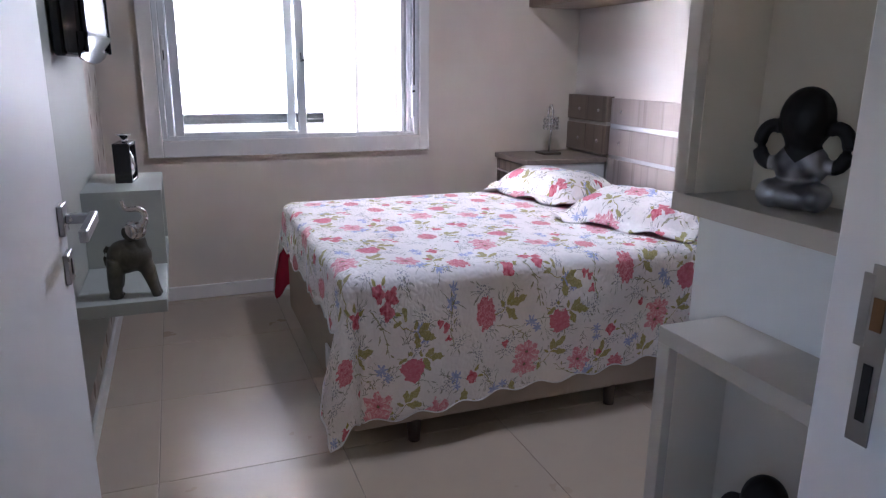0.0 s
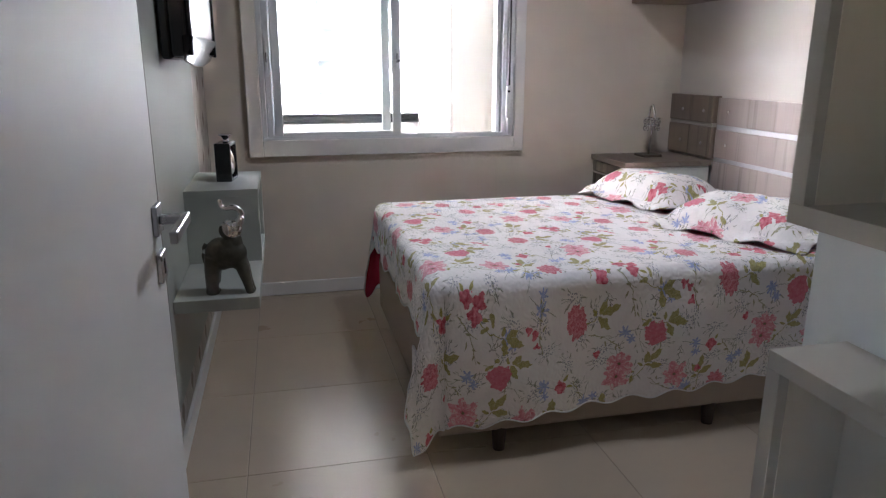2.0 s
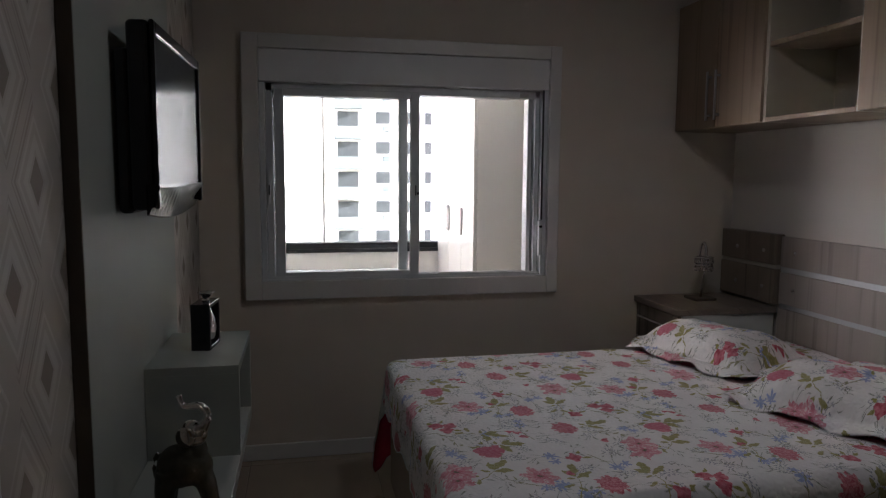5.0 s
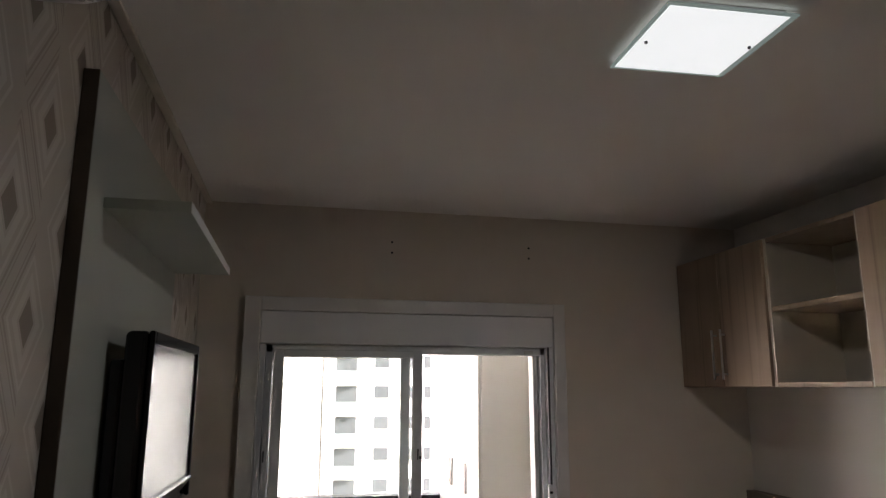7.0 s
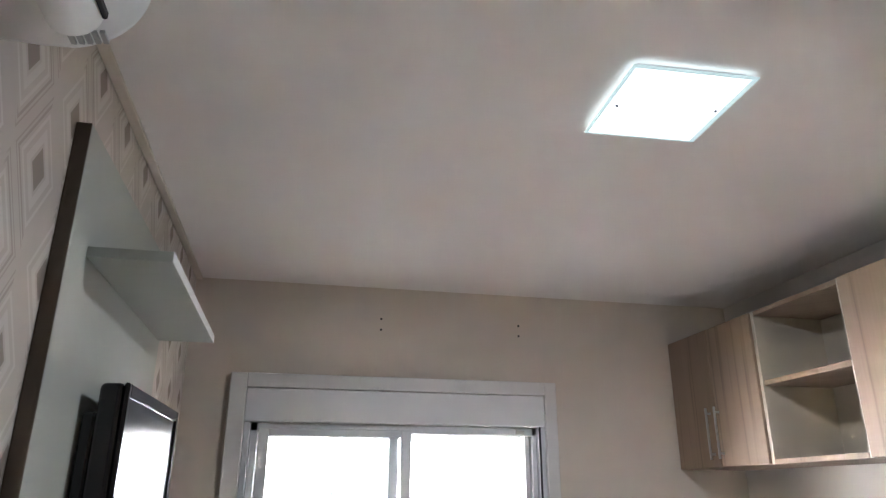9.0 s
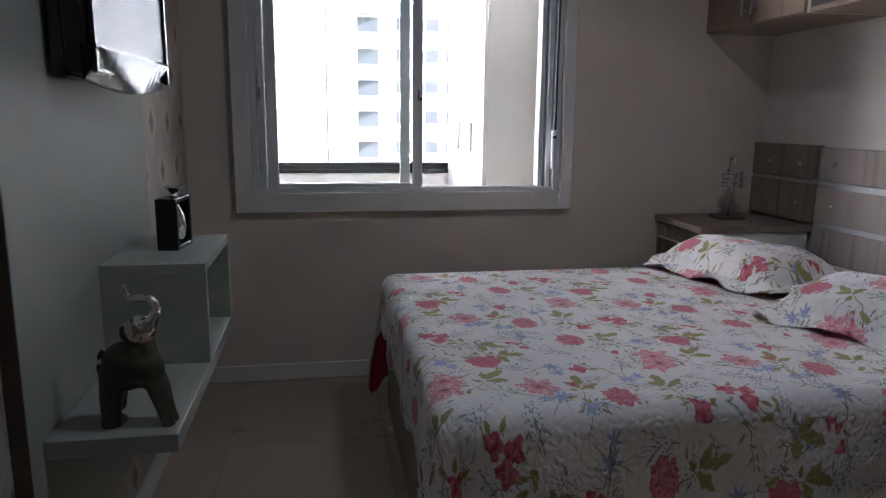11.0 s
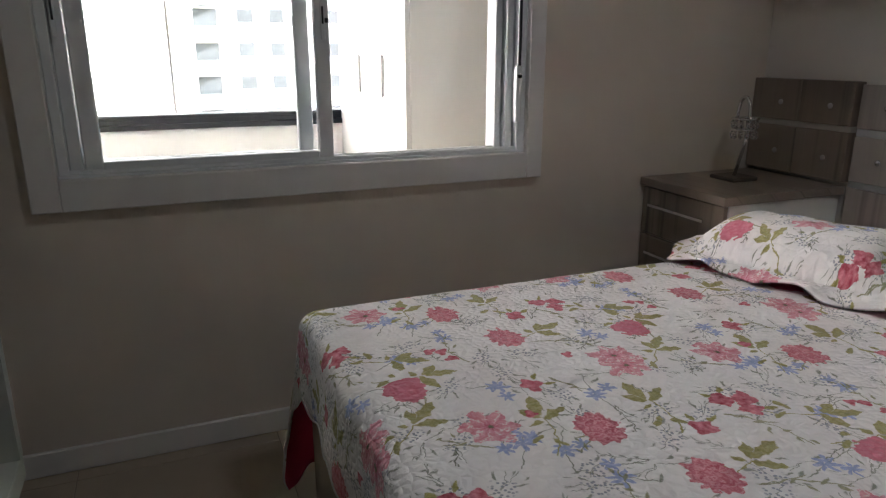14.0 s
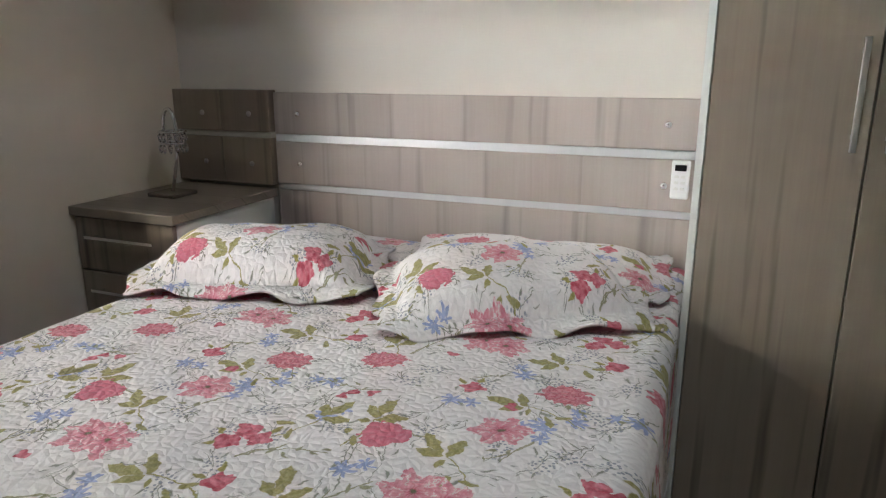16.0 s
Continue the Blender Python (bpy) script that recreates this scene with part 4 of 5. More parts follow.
for k in range(24):
    a = 2 * math.pi * (k % 12) / 12
    bm = bmesh.new()
    bmesh.ops.create_icosphere(bm, subdivisions=1, radius=0.011, matrix=Matrix.Translation((2.475 + 0.042 * math.cos(a), 3.31 + 0.042 * math.sin(a), 0.982 if k < 12 else 0.944)) @ Matrix.Diagonal((0.8, 0.8, 1.4, 1)))
    part("crystal", bm, CRYSTAL, lamp)

# ---- overhead cabinets ----
CX, CZ0, CZ1 = 2.40, 1.655, 2.30
oc = thing("overhead_cabinet", (2.58, 3.16, CZ0), "oak overhead cabinet with two doors and bar handles", "cabinet")
part("body", boxes((CX + 0.02, XR - 0.001, 2.822, YW - 0.004, CZ0, CZ1), bev=0.002), WOODC, oc)
for y0, y1, hy in ((2.822, 3.158, 3.13), (3.162, YW - 0.006, 3.20)):
    d = part("cabinet_door", boxes((CX, CX + 0.018, y0, y1, CZ0 + 0.002, CZ1 - 0.002), bev=0.002), WOODC, oc)
    part("handle", boxes((CX - 0.028, CX - 0.020, hy - 0.005, hy + 0.005, 1.69, 1.925), (CX - 0.021, CX, hy - 0.004, hy + 0.004, 1.71, 1.72), (CX - 0.021, CX, hy - 0.004, hy + 0.004, 1.895, 1.905), bev=0.001), STEEL, d, "steel bar handle")
on = thing("open_wall_shelf", (2.58, 2.56, CZ0), "open wall shelf unit, cream inside with oak shelf edges, empty", "shelf")
part("back", boxes((XR - 0.02, XR - 0.001, 2.30, 2.80, CZ0 + 0.022, CZ1 - 0.022), bev=0.001), CREAM, on, "cream back panel")
part("side", boxes((CX + 0.012, XR - 0.001, 2.801, 2.820, CZ0, CZ1), bev=0.001), CREAM, on, "cream side panel")
part("side", boxes((CX + 0.012, XR - 0.001, 2.282, 2.299, CZ0, CZ1), bev=0.001), CREAM, on, "cream side panel")
part("top", boxes((CX + 0.012, XR - 0.001, 2.30, 2.80, CZ1 - 0.020, CZ1), bev=0.001), WOODC, on)
part("bottom", boxes((CX + 0.010, XR - 0.001, 2.30, 2.80, CZ0, CZ0 + 0.020), bev=0.001), WOODC, on)
part("shelf", boxes((CX + 0.016, XR - 0.022, 2.30, 2.80, 1.975, 1.997), bev=0.001), WOODC, on)
o2 = thing("overhead_cabinet", (2.58, 1.93, CZ0), "oak overhead cabinet with plain doors above the bed", "cabinet")
part("body", boxes((CX + 0.02, XR - 0.001, 1.595, 2.279, CZ0, CZ1), bev=0.002), WOODC, o2)
for y0, y1 in ((1.597, 1.93), (1.934, 2.279)):
    part("cabinet_door", boxes((CX - 0.002, CX + 0.018, y0, y1, CZ0 + 0.002, CZ1 - 0.002), bev=0.002), WOODC, o2)

# ---- wardrobe beside the bed ----
wa = thing("wardrobe", (2.49, 1.08, 0.0), "tall oak wardrobe with a white side panel beside the bed", "wardrobe")
WFX = 2.30
part("side_panel", boxes((WFX - 0.020, XR - 0.001, 1.575, 1.592, 0.03, 2.40), bev=0.001), WHITE, wa, "white side panel")
part("body", boxes((WFX + 0.02, XR - 0.001, 0.60, 1.574, 0.03, 2.40), bev=0.002), WHITE, wa)
part("plinth", boxes((WFX + 0.03, XR - 0.002, 0.61, 1.555, 0.0, 0.03), bev=0.001), GREIGE, wa)
for y0, y1, hy in ((1.256, 1.573, 1.287), (0.940, 1.252, 1.222), (0.604, 0.936, 0.65)):
    d = part("wardrobe_door", boxes((WFX - 0.018, WFX, y0, y1, 0.035, 2.398), bev=0.002), WOODW, wa)
    part("handle", boxes((WFX - 0.052, WFX - 0.043, hy - 0.006, hy + 0.006, 1.046, 1.277), (WFX - 0.044, WFX - 0.018, hy - 0.004, hy + 0.004, 1.07, 1.08), (WFX - 0.044, WFX - 0.018, hy - 0.004, hy + 0.004, 1.245, 1.255), bev=0.001), STEEL, d, "steel bar handle")

# ---- wardrobe against the door wall, its end panel with box shelves ----
NX, NF, NY = 1.27, 1.115, 0.50
wb = thing("corner_wardrobe", (2.0, 0.30, 0.0), "wardrobe against the door wall with a white end panel", "wardrobe")
part("body", boxes((NX + 0.02, XR - 0.002, 0.035, 0.575, 0.03, 2.40), bev=0.002), WHITE, wb)
part("end_panel", boxes((NX, NX + 0.019, 0.034, 0.60, 0.03, 2.40), bev=0.001), WHITE, wb, "white end panel")
part("plinth", boxes((NX + 0.03, XR - 0.002, 0.036, 0.56, 0.0, 0.03), bev=0.001), GREIGE, wb)
for x0, x1 in ((NX + 0.02, 1.74), (1.744, 2.20)):
    part("wardrobe_door", boxes((x0, x1, 0.577, 0.596, 0.035, 2.398), bev=0.002), WOODW, wb)


def niche(z0, z1, label):
    t = 0.032
    b = thing("box_shelf", (1.19, 0.29, z0), label, "shelf", "box shelves by the door")
    part("bottom", boxes((NF, NX - 0.001, 0.06, NY, z0, z0 + t), bev=0.001), GREIGE, b)
    part("top", boxes((NF, NX - 0.001, 0.06, NY, z1 - t, z1), bev=0.001), GREIGE, b)
    part("side", boxes((NF, NX - 0.001, NY - t, NY, z0 + t, z1 - t), bev=0.001), GREIGE, b)
    part("side", boxes((NF, NX - 0.001, 0.06, 0.06 + t, z0 + t, z1 - t), bev=0.001), GREIGE, b)
    part("back", boxes((NX - 0.012, NX - 0.001, 0.06 + t, NY - t, z0 + t, z1 - t), bev=0), CREAM, b, "cream back panel")
    part("lining", boxes((NF + 0.02, NX - 0.013, NY - t - 0.002, NY - t + 0.001, z0 + t, z1 - t), bev=0), CREAM, b, "cream side lining")


niche(1.056, 1.60, "greige box shelf holding a seated figurine")
niche(0.42, 0.838, "greige box shelf, lower, holding a seated figurine")


def figurine_material():
    g = Graph("black_and_silver_resin")
    p = g.coord("Object")
    x, y, z = g.xyz(p)
    n = g.noise(g.vec("MULTIPLY", p, (1.0, 1.0, 0.7)), 32.0, 1.0)
    side = g.m("ABSOLUTE", y)
    below = g.m("SUBTRACT", 1.0, g.step(z, 0.094, 0.096))
    collar = g.step(g.m("SUBTRACT", side, g.m("MULTIPLY", g.m("SUBTRACT", z, 0.074), 1.25)), 0.0, 0.002)
    trunk = g.m("MULTIPLY", g.m("SUBTRACT", 1.0, g.step(side, 0.044, 0.046)), g.m("MULTIPLY", below, collar))
    lap = g.m("MULTIPLY", g.m("SUBTRACT", 1.0, g.step(z, 0.046, 0.048)), g.step(g.m("ADD", z, g.m("MULTIPLY", side, 0.35)), 0.020, 0.022))
    robe = g.m("MAXIMUM", trunk, lap)
    g.set(color=g.mix(robe, (0.006, 0.0055, 0.0055), g.mix(g.step(n, 0.35, 0.65), (0.09, 0.09, 0.10), (0.42, 0.42, 0.44))), metal=g.m("MULTIPLY", robe, 0.85), rough=g.m("MULTIPLY_ADD", robe, -0.12, 0.5), spec=0.3)
    g.bump(n, 0.6, 0.012)
    return g.mat


FIG = figurine_material()


def figurine(at, face, label):
    """A small seated figure with big smooth head, arms raised to its ears."""
    bm = bmesh.new()
    ball(bm, (0, 0, 0.137), 0.044, 1.0, 1.0, 1.06)
    ball(bm, (0.004, 0, 0.108), 0.030, 1.0, 1.05, 0.8)
    ball(bm, (0, 0, 0.068), 0.044, 0.80, 1.02, 0.80)
    ball(bm, (0.012, 0, 0.024), 0.05, 0.80, 1.12, 0.46)
    for s in (-1, 1):
        ball(bm, (0.022, s * 0.036, 0.024), 0.028, 1.1, 0.9, 0.8)
        arm = []
        for k in range(13):
            a = -2.1 + 4.3 * k / 12
            arm.append((0.004, s * (0.050 + 0.021 * math.cos(a)), 0.096 + 0.029 * math.sin(a)))
        tube(bm, arm, [0.013 - 0.003 * abs(k - 5) / 7 for k in range(13)], 12)
    bmesh.ops.scale(bm, vec=(0.88, 0.88, 1.0), verts=bm.verts)
    ob = new("figurine", mesh_of("figurine", bm, FIG, True))
    ob.matrix_world = Matrix.Translation(at) @ pose(0, 0, 0, 0, 0, face)
    rm = ob.modifiers.new("skin", "REMESH")
    rm.mode, rm.voxel_size, rm.use_smooth_shade = "VOXEL", 0.0025, True
    sm = ob.modifiers.new("soft", "SMOOTH")
    sm.iterations, sm.factor = 8, 0.6
    return tagged(ob, label, "figurine", "seated figurines")


figurine((1.19, 0.308, 1.088), 205, "black and silver seated figurine with hands on its ears")
figurine((1.19, 0.285, 0.452), 205, "black and silver seated figurine on the lower box shelf")

# ---- TV wall ----
PX = -0.012
tp = thing("tv_panel", (PX, 2.17, 0.26), "tall satin white wall panel with dark edges behind the television", "panel")
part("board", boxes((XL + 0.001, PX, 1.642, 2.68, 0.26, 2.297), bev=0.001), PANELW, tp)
part("edge_strip", boxes((XL + 0.001, PX - 0.001, 1.638, 1.6415, 0.26, 2.297), bev=0), DARKEDGE, tp, "dark taupe edging")
us = thing("wall_shelf", (0.08, 2.2, 2.028), "white floating shelf above the television", "shelf")
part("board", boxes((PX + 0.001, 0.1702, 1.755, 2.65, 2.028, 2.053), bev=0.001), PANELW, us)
part("edging", boxes((0.1704, 0.172, 1.755, 2.65, 2.028, 2.053), bev=0.0004), TRIMW, us, "pale front edging")

tv = thing("television", (0.06, 2.21, 1.29), "black flat television hung on the white wall panel, switched off", "television")
TX, TY0, TY1, TZ0, TZ1 = 0.092, 1.888, 2.505, 1.326, 1.775
TVG = Graph("piano_black_bezel").set(color=(0.006, 0.006, 0.007), rough=0.08, spec=0.3).mat
part("body", boxes((0.026, TX - 0.012, TY0, TY1, TZ0 - 0.004, TZ1), bev=0.014, seg=4), BLACK, tv)
part("back", boxes((PX + 0.006, 0.030, TY0 + 0.012, TY1 - 0.03, TZ0 - 0.012, TZ1 - 0.065), bev=0.012, seg=3), BLACK, tv)
part("mount", boxes((PX + 0.001, PX + 0.020, 2.10, 2.35, 1.45, 1.65), bev=0.003), DARKMET, tv, "wall bracket")
part("bezel", boxes((TX - 0.012, TX, TY0, TY0 + 0.022, TZ0, TZ1), (TX - 0.012, TX, TY1 - 0.022, TY1, TZ0, TZ1), (TX - 0.012, TX, TY0 + 0.022, TY1 - 0.022, TZ1 - 0.03, TZ1), bev=0.003), TVG, tv, "piano black bezel")
part("screen", boxes((TX - 0.012, TX - 0.006, TY0 + 0.021, TY1 - 0.021, TZ0 + 0.05, TZ1 - 0.029), bev=0), SCREEN, tv, "dark glossy screen")
bm = bmesh.new()
nb = 16
rows_tv = []
for k in range(nb + 1):
    t = k / nb
    y = TY0 + t * (TY1 - TY0)
    zb = TZ0 - 0.020 * math.sin(math.pi * t) - 0.016
    rows_tv.append([bm.verts.new(p) for p in ((TX - 0.030, y, zb), (TX - 0.024, y, zb + 0.003), (TX + 0.003, y, TZ0 + 0.052), (TX + 0.001, y, TZ0 + 0.059), (TX - 0.030, y, TZ0 + 0.059))])
for p, q in zip(rows_tv, rows_tv[1:]):
    for k in range(5):
        bm.faces.new((p[k], p[(k + 1) % 5], q[(k + 1) % 5], q[k]))
bm.faces.new(rows_tv[0][::-1])
bm.faces.new(rows_tv[-1])
part("speaker_bar", bm, TVG, tv, "curved piano black lower bezel")
tv.rotation_euler = (0, 0, radians(-1.7))
tv.location.x += 0.0095

bs = thing("cube_shelf", (0.115, 2.13, 0.575), "white floating shelf with an open cube on one end", "shelf")
SX = 0.245
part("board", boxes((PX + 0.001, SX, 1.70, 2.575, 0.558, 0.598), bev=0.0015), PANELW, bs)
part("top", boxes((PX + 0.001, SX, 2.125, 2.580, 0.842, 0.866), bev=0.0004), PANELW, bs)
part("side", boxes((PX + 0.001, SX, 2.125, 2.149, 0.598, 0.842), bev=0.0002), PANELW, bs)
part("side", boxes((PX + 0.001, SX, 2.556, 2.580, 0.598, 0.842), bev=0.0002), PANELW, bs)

# bottle ornament
orn = thing("bottle_ornament", (0.125, 2.40, 0.866), "black square frame with a silver vase set in it", "ornament")
orn.rotation_euler = (0, 0, radians(-7))
bm = boxes((0.096, 0.154, 2.338, 2.350, 0.866, 1.011), (0.096, 0.154, 2.456, 2.468, 0.866, 1.011), (0.096, 0.154, 2.350, 2.456, 0.866, 0.878), (0.096, 0.154, 2.350, 2.456, 0.999, 1.011),
           (0.096, 0.102, 2.350, 2.456, 0.878, 0.999), bev=0.0015)
part("frame", bm, BLACK, orn, "black lacquered frame")


def turned(bm, c, prof, n=20):
    rings = [[bm.verts.new((c[0] + r * math.cos(2 * math.pi * k / n), c[1] + r * math.sin(2 * math.pi * k / n), c[2] + z)) for k in range(n)] for r, z in prof]
    for a, b in zip(rings, rings[1:]):
        for k in range(n):
            bm.faces.new((a[k], a[(k + 1) % n], b[(k + 1) % n], b[k]))
    bm.faces.new(rings[0][::-1])
    bm.faces.new(rings[-1])
    return bm


part("vase", turned(bmesh.new(), (0.128, 2.403, 0.879), ((0.014, 0), (0.025, 0.02), (0.030, 0.047), (0.026, 0.078), (0.014, 0.106), (0.010, 0.120))), CHROME, orn, "silver vase", True)
part("neck", turned(bmesh.new(), (0.128, 2.403, 1.011), ((0.013, 0), (0.010, 0.006), (0.010, 0.012), (0.016, 0.020), (0.026, 0.027), (0.027, 0.030), (0.021, 0.028), (0.008, 0.016))), CHROME, orn, "flared silver mouth", True)


orn.location.y -= 0.03


def elephant():
    g = Graph("dark_stone_and_chrome")
    p = g.coord("Object")
    x, y, z = g.xyz(p)
    n = g.noise(p, 60.0)
    near = g.m("SUBTRACT", 1.0, g.step(g.vec("DISTANCE", g.vec("MULTIPLY", p, (1.0, 0.7, 1.0)), (0.034, 0.0, 0.214)), 0.034, 0.035))
    head = g.m("MAXIMUM", near, g.step(z, 0.222, 0.223))
    stone = g.mix(n, (0.034, 0.031, 0.021), (0.095, 0.087, 0.060))
    g.set(color=g.mix(head, stone, (0.66, 0.64, 0.61)), metal=head, rough=g.m("MULTIPLY_ADD", head, -0.36, 0.48))
    g.bump(n, 0.12, 0.002)
    bm = bmesh.new()
    for s in (-1, 1):
        tube(bm, [(-0.044, s * 0.012, -0.002), (-0.044, s * 0.012, 0.004), (-0.044, s * 0.012, 0.03), (-0.041, s * 0.010, 0.07), (-0.032, s * 0.004, 0.115)], [0.021, 0.023, 0.022, 0.026, 0.034], 20)
    for s in (-1, 1):
        tube(bm, [(0.083, s * 0.011, -0.002), (0.082, s * 0.011, 0.004), (0.079, s * 0.011, 0.012), (0.071, s * 0.010, 0.04), (0.060, s * 0.006, 0.08), (0.046, s * 0.002, 0.12)], [0.0145, 0.0155, 0.0145, 0.0165, 0.023, 0.024], 16)
    ball(bm, (-0.010, 0, 0.126), 0.05, 1.06, 0.74, 1.06, n=32)
    ball(bm, (0.020, 0, 0.140), 0.05, 0.80, 0.68, 1.06, n=32)
    ball(bm, (0.010, 0, 0.128), 0.05, 1.34, 0.78, 1.0, n=32)
    ball(bm, (0.044, 0, 0.118), 0.036, 0.86, 0.86, 1.25, n=32)
    ball(bm, (0.036, 0, 0.160), 0.030, 0.95, 0.88, 1.4, n=32)
    ball(bm, (0.038, 0, 0.206), 0.026, 1.05, 0.95, 1.05, n=32)
    ball(bm, (0.018, -0.026, 0.206), 0.025, 1.0, 0.30, 1.0, n=24)
    ball(bm, (0.018, 0.026, 0.206), 0.025, 1.0, 0.30, 1.0, n=24)
    key = [(0.048, 0.212), (0.060, 0.231), (0.067, 0.249), (0.058, 0.267), (0.042, 0.273), (0.018, 0.271), (0.005, 0.276), (0.000, 0.290), (-0.004, 0.301)]
    wide = [0.017, 0.0125, 0.0105, 0.0098, 0.0090, 0.0078, 0.0072, 0.0070, 0.0085]
    pts, rad = [], []
    for i in range(len(key) - 1):
        p0, p1, p2, p3 = (Vector(key[max(0, min(len(key) - 1, i + d))]) for d in (-1, 0, 1, 2))
        for k in range(4):
            t = k / 4
            c = 0.5 * (2 * p1 + (p2 - p0) * t + (2 * p0 - 5 * p1 + 4 * p2 - p3) * t * t + (3 * p1 - p0 - 3 * p2 + p3) * t ** 3)
            pts.append((c.x, 0.0, c.y))
            rad.append(wide[i] * (1 - t) + wide[i + 1] * t)
    tube(bm, pts, rad, 14)
    tube(bm, [(-0.058, 0, 0.160), (-0.068, 0, 0.145), (-0.071, 0, 0.125), (-0.066, 0, 0.098)], [0.006, 0.0055, 0.005, 0.006], 8)
    bmesh.ops.scale(bm, vec=(0.93, 1, 1), verts=bm.verts)
    ob = new("elephant_statue", mesh_of("elephant_statue", bm, g.mat, True))
    ob.matrix_world = Matrix.Translation((0.143, 1.77, 0.598)) @ pose(0, 0, 0, 0, 0, -8)
    rm = ob.modifiers.new("skin", "REMESH")
    rm.mode, rm.voxel_size, rm.use_smooth_shade = "VOXEL", 0.0021, True
    sm = ob.modifiers.new("soft", "SMOOTH")
    sm.iterations, sm.factor = 12, 0.6
    return tagged(ob, "dark stone elephant statue with chrome head and raised trunk", "statue")


elephant()

# ---- air conditioner ----
ac = thing("air_conditioner", (0.07, 0.85, 2.21), "white split air conditioner high on the papered wall", "air conditioner")
AY0, AY1 = 0.44, 1.245


def ac_shell():
    prof = [(XL + 0.002, 2.485)] + [(0.05 + 0.125 * math.cos(a), 2.36 + 0.125 * math.sin(a)) for a in [1.5 - 0.1 * k for k in range(15)]] + [(0.15 - 0.11 + 0.133 * math.cos(a), 2.355 + 0.133 * math.sin(a)) for a in [-0.05 - 0.1 * k for k in range(14)]] + [(0.02, 2.223), (XL + 0.002, 2.226)]
    bm = bmesh.new()
    rings = [[bm.verts.new((x, y, z)) for x, z in prof] for y in (AY0, AY0 + 0.01, AY1 - 0.01, AY1)]
    n = len(prof)
    for a, b in zip(rings, rings[1:]):
        for k in range(n):
            bm.faces.new((a[k], a[(k + 1) % n], b[(k + 1) % n], b[k]))
    bm.faces.new(rings[0][::-1])
    bm.faces.new(rings[-1])
    return bm


part("shell", ac_shell(), ACP, ac, "", True)
part("air_slot", boxes((0.122, 0.130, AY0 + 0.07, AY1 - 0.06, 2.244, 2.258), bev=0.002), BLACKM, ac, "dark air outlet slot")
bm = bmesh.new()
tube(bm, [(0.078, AY0 + 0.06, 2.252), (0.078, AY1 - 0.055, 2.254)], 0.044, 32)
part("vane", bm, ACP, ac, "curved white louvre", True)
part("energy_marks", boxes(*[(0.07 + 0.012 * k, 0.078 + 0.012 * k, AY1 - 0.05, AY1 - 0.02, 2.2185 + 0.002 * k, 2.2235 + 0.002 * k) for k in range(5)], bev=0), DULLMARK, ac, "small printed marks")

# ---- ceiling light ----
cl = thing("ceiling_light", (1.39, 1.64, H - 0.03), "square frosted glass ceiling light, switched on", "ceiling light")
GL = Graph("lit_frosted_glass")
GL.set(color=(0.85, 0.9, 0.88), rough=0.4, emit=(0.90, 1.0, 0.97), power=0.08)
CLX0, CLX1, CLY0, CLY1 = 1.208, 1.538, 1.455, 1.785
part("base", boxes((CLX0 + 0.014, CLX1 - 0.022, CLY0 + 0.014, CLY1 - 0.014, H - 0.013, H - 0.0005), bev=0.002), PVC, cl)
part("diffuser", boxes((CLX0 + 0.010, CLX1 - 0.018, CLY0 + 0.010, CLY1 - 0.010, H - 0.020, H - 0.0135), bev=0.001), GL.mat, cl, "glowing frosted diffuser")
# emission stands in for lamp light spreading through the glass rim
EDGE = Graph("green_edge_glass_glow").set(color=(0.55, 0.66, 0.62), rough=0.2, spec=0.5, emit=(0.75, 1.0, 0.92), power=0.014).mat
RIM = ((CLX0, CLX1, CLY0, CLY0 + 0.0097), (CLX0, CLX1, CLY1 - 0.0097, CLY1), (CLX0, CLX0 + 0.0097, CLY0 + 0.0097, CLY1 - 0.0097), (CLX1 - 0.0177, CLX1, CLY0 + 0.0097, CLY1 - 0.0097))
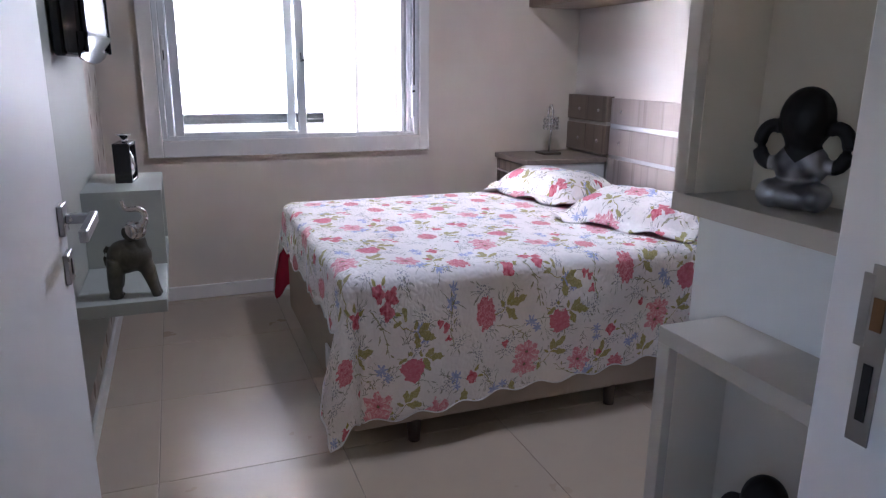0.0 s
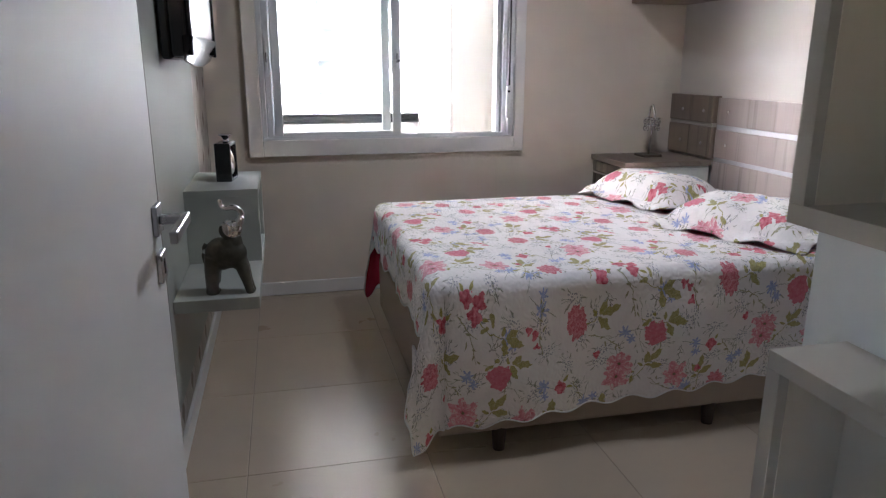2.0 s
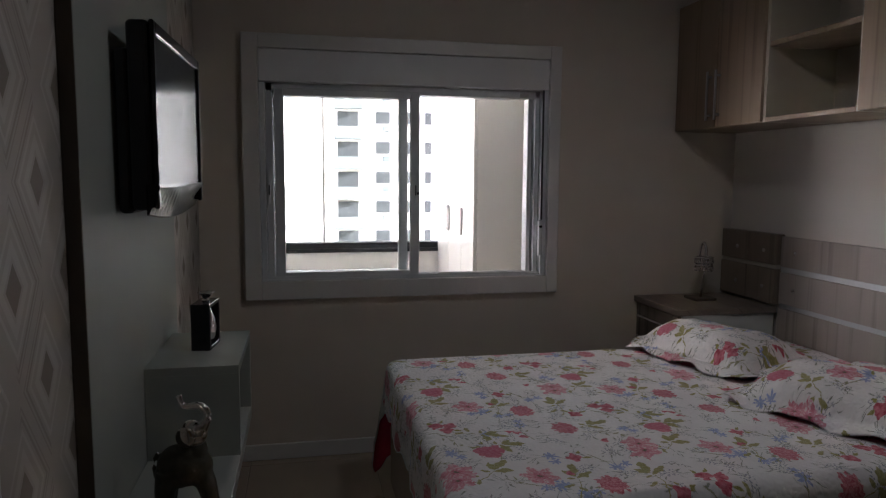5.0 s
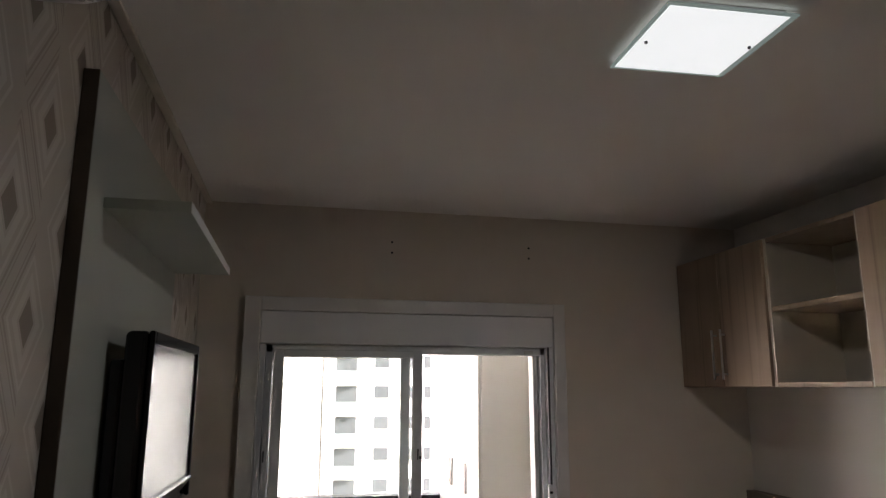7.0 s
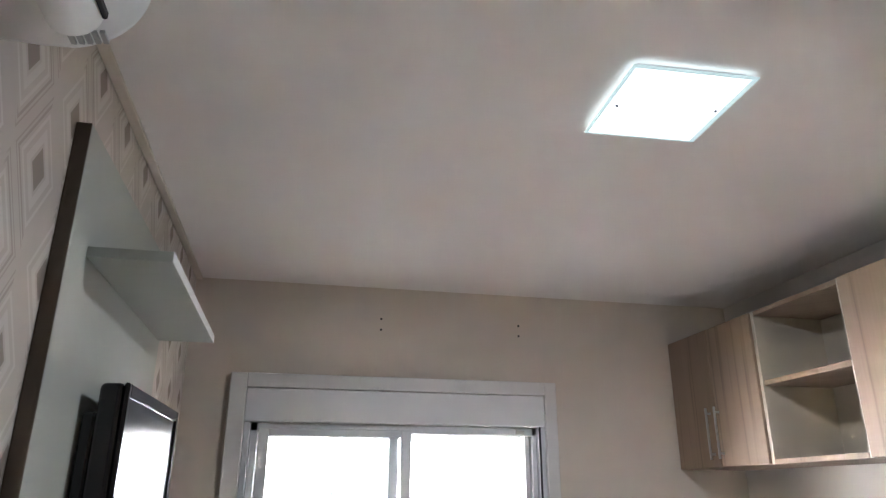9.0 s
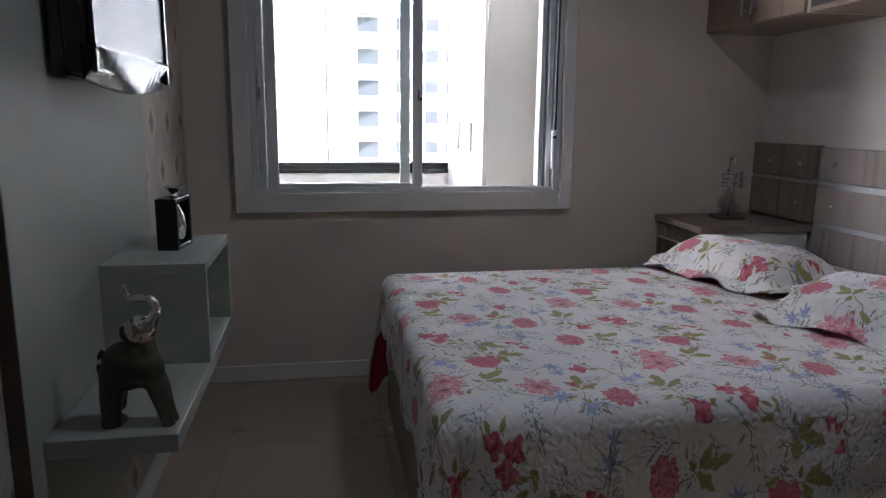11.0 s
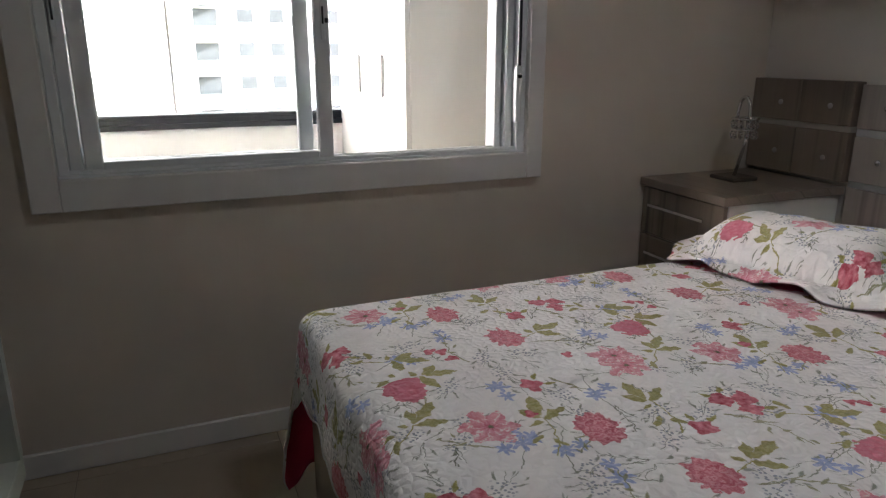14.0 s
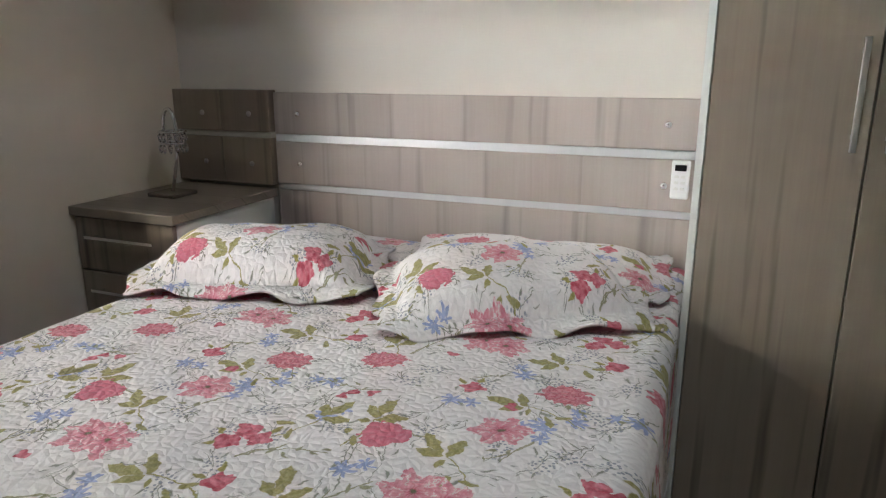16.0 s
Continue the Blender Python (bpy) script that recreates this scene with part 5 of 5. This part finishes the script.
part("glass_rim", boxes(*[(*r, H - 0.0195, H - 0.014) for r in RIM], bev=0.001), EDGE, cl, "green-edged glass rim with an added glow")
for x, y in ((CLX0 + 0.03, 1.63), (CLX1 - 0.03, 1.61)):
    part("clip", cyl(bmesh.new(), (x, y, H - 0.025), (x, y, H - 0.020), 0.004), DARKMET, cl)
cl.rotation_euler = (0, 0, radians(-2.2))
bulb = new("ceiling_bulb", bpy.data.lights.new("ceiling_bulb", "AREA"))
bulb.data.shape, bulb.data.size, bulb.data.energy, bulb.data.color = "SQUARE", 0.26, 0.34, (0.92, 1.0, 0.97)
bulb.matrix_world = look(((CLX0 + CLX1) / 2, (CLY0 + CLY1) / 2, H - 0.028), ((CLX0 + CLX1) / 2, (CLY0 + CLY1) / 2 + 0.001, 0))

# ---- remote control ----
rc = thing("remote_control", (2.73, 1.645, 0.84), "white air conditioner remote in its wall holder on the headboard", "remote control")
part("body", boxes((FX - 0.022, FX, 1.620, 1.672, 0.838, 0.952), bev=0.005, seg=2), PVC, rc)
part("display", boxes((FX - 0.0235, FX - 0.0215, 1.630, 1.662, 0.922, 0.940), bev=0), BLACK, rc, "dark display")
for k in range(3):
    for j in range(2):
        part("button", boxes((FX - 0.0245, FX - 0.0215, 1.632 + 0.018 * j, 1.644 + 0.018 * j, 0.865 + 0.018 * k, 0.873 + 0.018 * k), bev=0.001), WHITE, rc)

# ---- floor tiles ----
floor_ob = bpy.data.objects["floor"]
TILES = {}
xs = [XL - 0.02] + [0.17 + 0.6 * k for k in range(5)] + [XR]
ys = [-0.13] + [-0.143 + 0.6 * k for k in range(1, 7)] + [YW]
for x0, x1 in zip(xs, xs[1:]):
    for y0, y1 in zip(ys, ys[1:]):
        size = (round(x1 - x0, 4), round(y1 - y0, 4))
        if size not in TILES:
            TILES[size] = mesh_of("tile", boxes((0.001, size[0] - 0.001, 0.001, size[1] - 0.001, -0.004, 0.0), bev=0.0012), FLOOR)
        t = new("tile", TILES[size])
        t.parent = floor_ob
        t.location = (x0, y0, 0.0)
